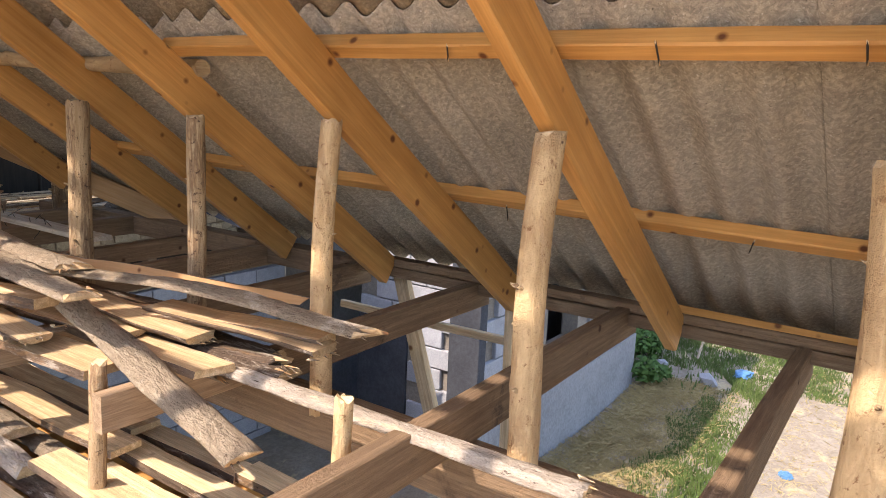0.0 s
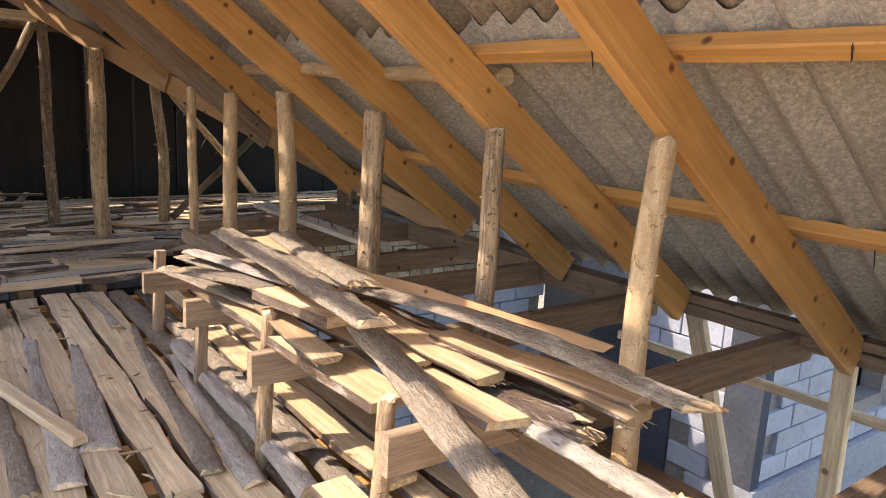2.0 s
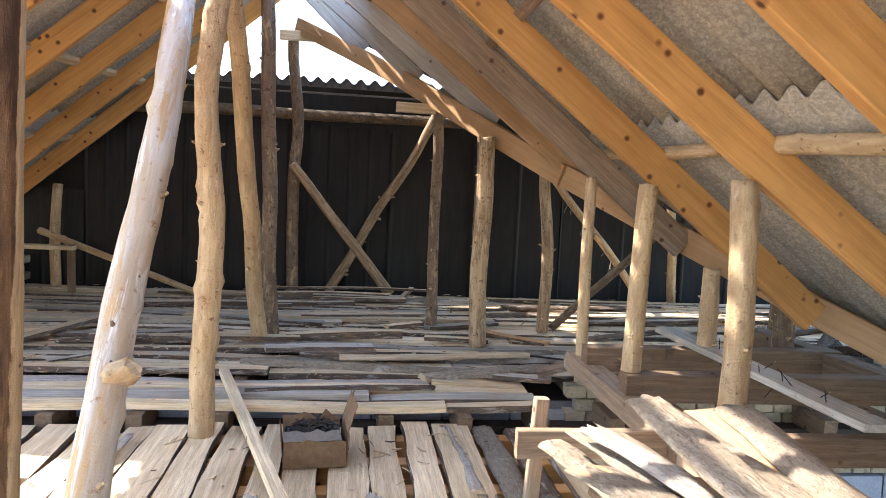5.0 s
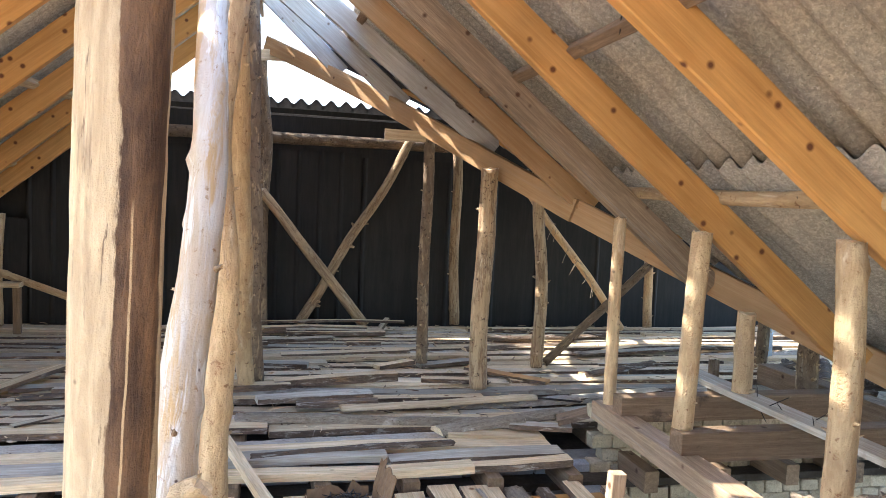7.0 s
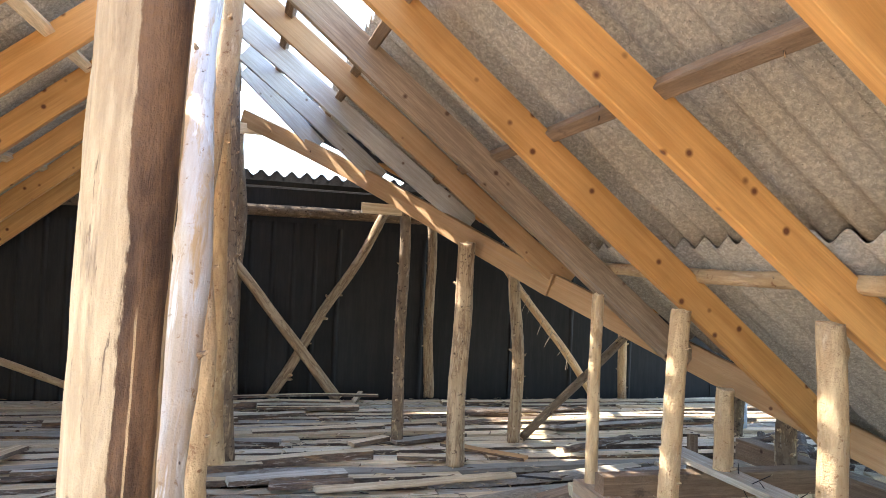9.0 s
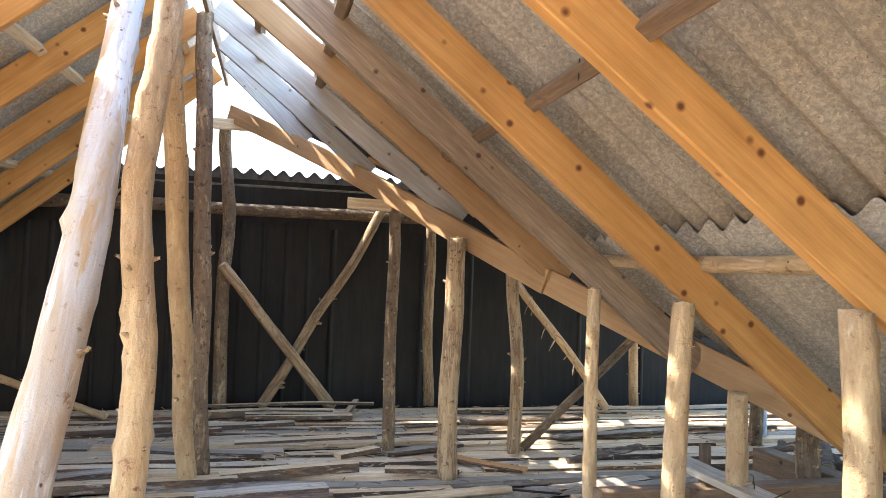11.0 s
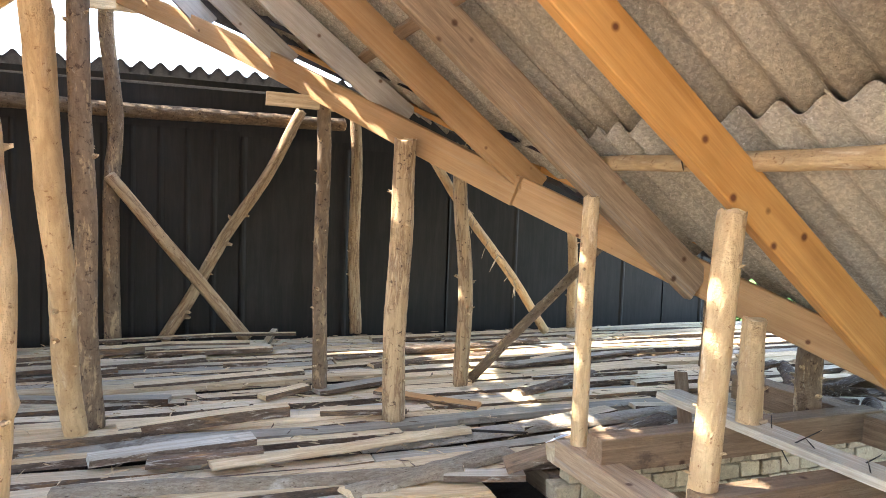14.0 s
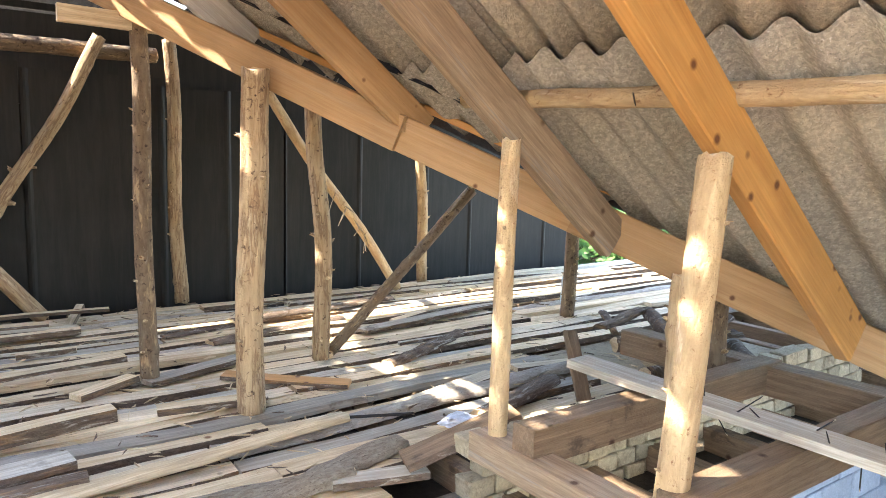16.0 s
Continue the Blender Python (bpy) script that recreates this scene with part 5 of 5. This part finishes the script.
def shrub(name, at, r, h, count, label, category, leaf=0.05, trunk=False):
    t = thing(name, label, category, at=at)
    verts, faces = [], []
    for _ in range(count):
        u = Vector((rnd.gauss(0, 1), rnd.gauss(0, 1), rnd.gauss(0, 1))).normalized()
        k = rnd.uniform(0.35, 1.0) * (1 + 0.35 * noise.noise(u * 2.2 + Vector(at)))
        c = Vector(at) + Vector((u.x * r * k, u.y * r * k, h * (0.55 + 0.5 * u.z * k)))
        a = Vector((rnd.gauss(0, 1), rnd.gauss(0, 1), rnd.gauss(0, 1))).normalized()
        b = a.orthogonal().normalized()
        s = leaf * rnd.uniform(0.6, 1.3)
        n = len(verts)
        verts += [c - a * s, c + b * s * 0.5, c + a * s, c - b * s * 0.5]
        faces += [(n, n + 1, n + 2, n + 3)]
    me = bpy.data.meshes.new("crown")
    me.from_pydata([Vector(v) - Vector(at) for v in verts], [], faces)
    me.materials.append(LEAF)
    part("crown", me, LEAF, t, "", Matrix.Translation(at))
    log("trunk", at, Vector(at) + Vector((0.05, 0, h * 0.7)), 0.1 * r if trunk else 0.02, 0.04 * r if trunk else 0.01, BARK, "", parent=t, seed=3, lumps=2)
    for k in range(5):
        a = k * 1.3
        log("limb", Vector(at) + Vector((0.02, 0, h * (0.3 + 0.06 * k))), Vector(at) + Vector((0.6 * r * math.cos(a), 0.6 * r * math.sin(a), h * (0.55 + 0.07 * k))), 0.05 * r if trunk else 0.01, 0.015 * r, BARK, "", parent=t, seed=k, lumps=0)
    return t


for x, y, r, h, n in ((10.6, 3.5, 0.5, 0.5, 1300), (11.6, 3.7, 0.7, 0.8, 1800), (12.6, 3.3, 0.6, 0.6, 1300), (9.6, 3.0, 0.3, 0.35, 500)):
    shrub("weed_bush", (x, y, ground_z(x, y)), r, h, n, "low green leafy weeds by the block house", "bush")
for x, y, r, h, n in ((10.5, 13.0, 2.2, 4.0, 5000), (14.5, 12.0, 2.4, 4.4, 5000), (17.0, 5.5, 2.2, 3.6, 4000), (21.0, 1.0, 2.6, 4.2, 4000)):
    shrub("tree", (x, y, -2.4), r, h, n, "leafy green tree beyond the buildings", "tree", leaf=0.12, trunk=True)
bm = bmesh.new()
bmesh.ops.create_icosphere(bm, subdivisions=1, radius=0.15)
for v in bm.verts:
    v.co *= 1 + 0.6 * noise.noise(v.co * 6)
    v.co.z *= 0.8
rock = mesh_of("stone", bm, BLOCK)
tagged(part("stone", rock, BLOCK, None, "", pose(10.1, 2.3, ground_z(10.1, 2.3) + 0.06)), "grey angular stone lying on the path", "stone")
tagged(part("stone", rock, BLOCK, None, "", pose(10.4, 3.05, ground_z(10.4, 3.05) + 0.03, 20, 0, 70) @ Matrix.Diagonal((0.7, 0.7, 0.7, 1))), "small grey stone beside the weeds", "stone")
sx, sy = 11.2, 2.75
log("garden_stake", (sx, sy, ground_z(sx, sy)), (sx + 0.25, sy - 0.1, ground_z(sx, sy) + 0.75), 0.02, 0.015, LOG_WHITE, "thin pale stake leaning in the grass", "stake", seed=5, lumps=0)
BLUE = mat("blue_film", (0.1, 0.24, 0.38), 0.4, grain=8, dark=(0.07, 0.2, 0.38), bump=0.3)
PINK = mat("pink_plastic", (0.6, 0.08, 0.35), 0.4, grain=4, dark=(0.5, 0.05, 0.28), bump=0.05)
crumple("blue_bag", (10.85, 2.0, ground_z(10.85, 2.0)), (0.17, 0.14, 0.06), BLUE, "crumpled blue plastic bag in the grass", "bag", 14)
crumple("blue_scrap", (8.1, 0.95, ground_z(8.1, 0.95)), (0.09, 0.07, 0.03), BLUE, "small blue plastic scrap on straw", "scrap", 15)
crumple("pink_bucket", (10.9, 0.12, ground_z(10.9, 0.12)), (0.12, 0.12, 0.16), PINK, "pink plastic toy in the yard", "toy", 16)

# ---- bricks and blocks ----
course_wall(wall_middle, "brick", BRICK, (1.72, 5.72, -0.42), (1, 0, 0), 24, 9, (0.118, 0.07, 0.09), 0.006, 4, rough=0.016)
course_wall(wall_middle, "block", BLOCK, (1.6, 5.72, -2.41), (1, 0, 0), 9, 10, (0.39, 0.188, 0.1), 0.01, 5)
course_wall(wall_middle, "block", BLOCK, (-2.8, 5.73, -0.44), (1, 0, 0), 11, 2, (0.39, 0.188, 0.1), 0.01, 9)
course_wall(block_house, "block", BLOCK, (5.45, 3.2, -1.58), (1, 0, 0), 9, 11, (0.39, 0.188, 0.08), 0.012, 6, skip=lambda a, b, c, d: b > 1.35 and a < 2.15 and d > 0.35 and c < 1.25)
course_wall(block_house, "block", BLOCK, (5.34, 4.6, -0.74), (0, -1, 0), 3, 7, (0.39, 0.188, 0.06), 0.012, 7)
course_wall(block_house, "block", BLOCK, (5.34, 4.0, -2.5), (0, -1, 0), 1, 9, (0.39, 0.188, 0.06), 0.012, 7)
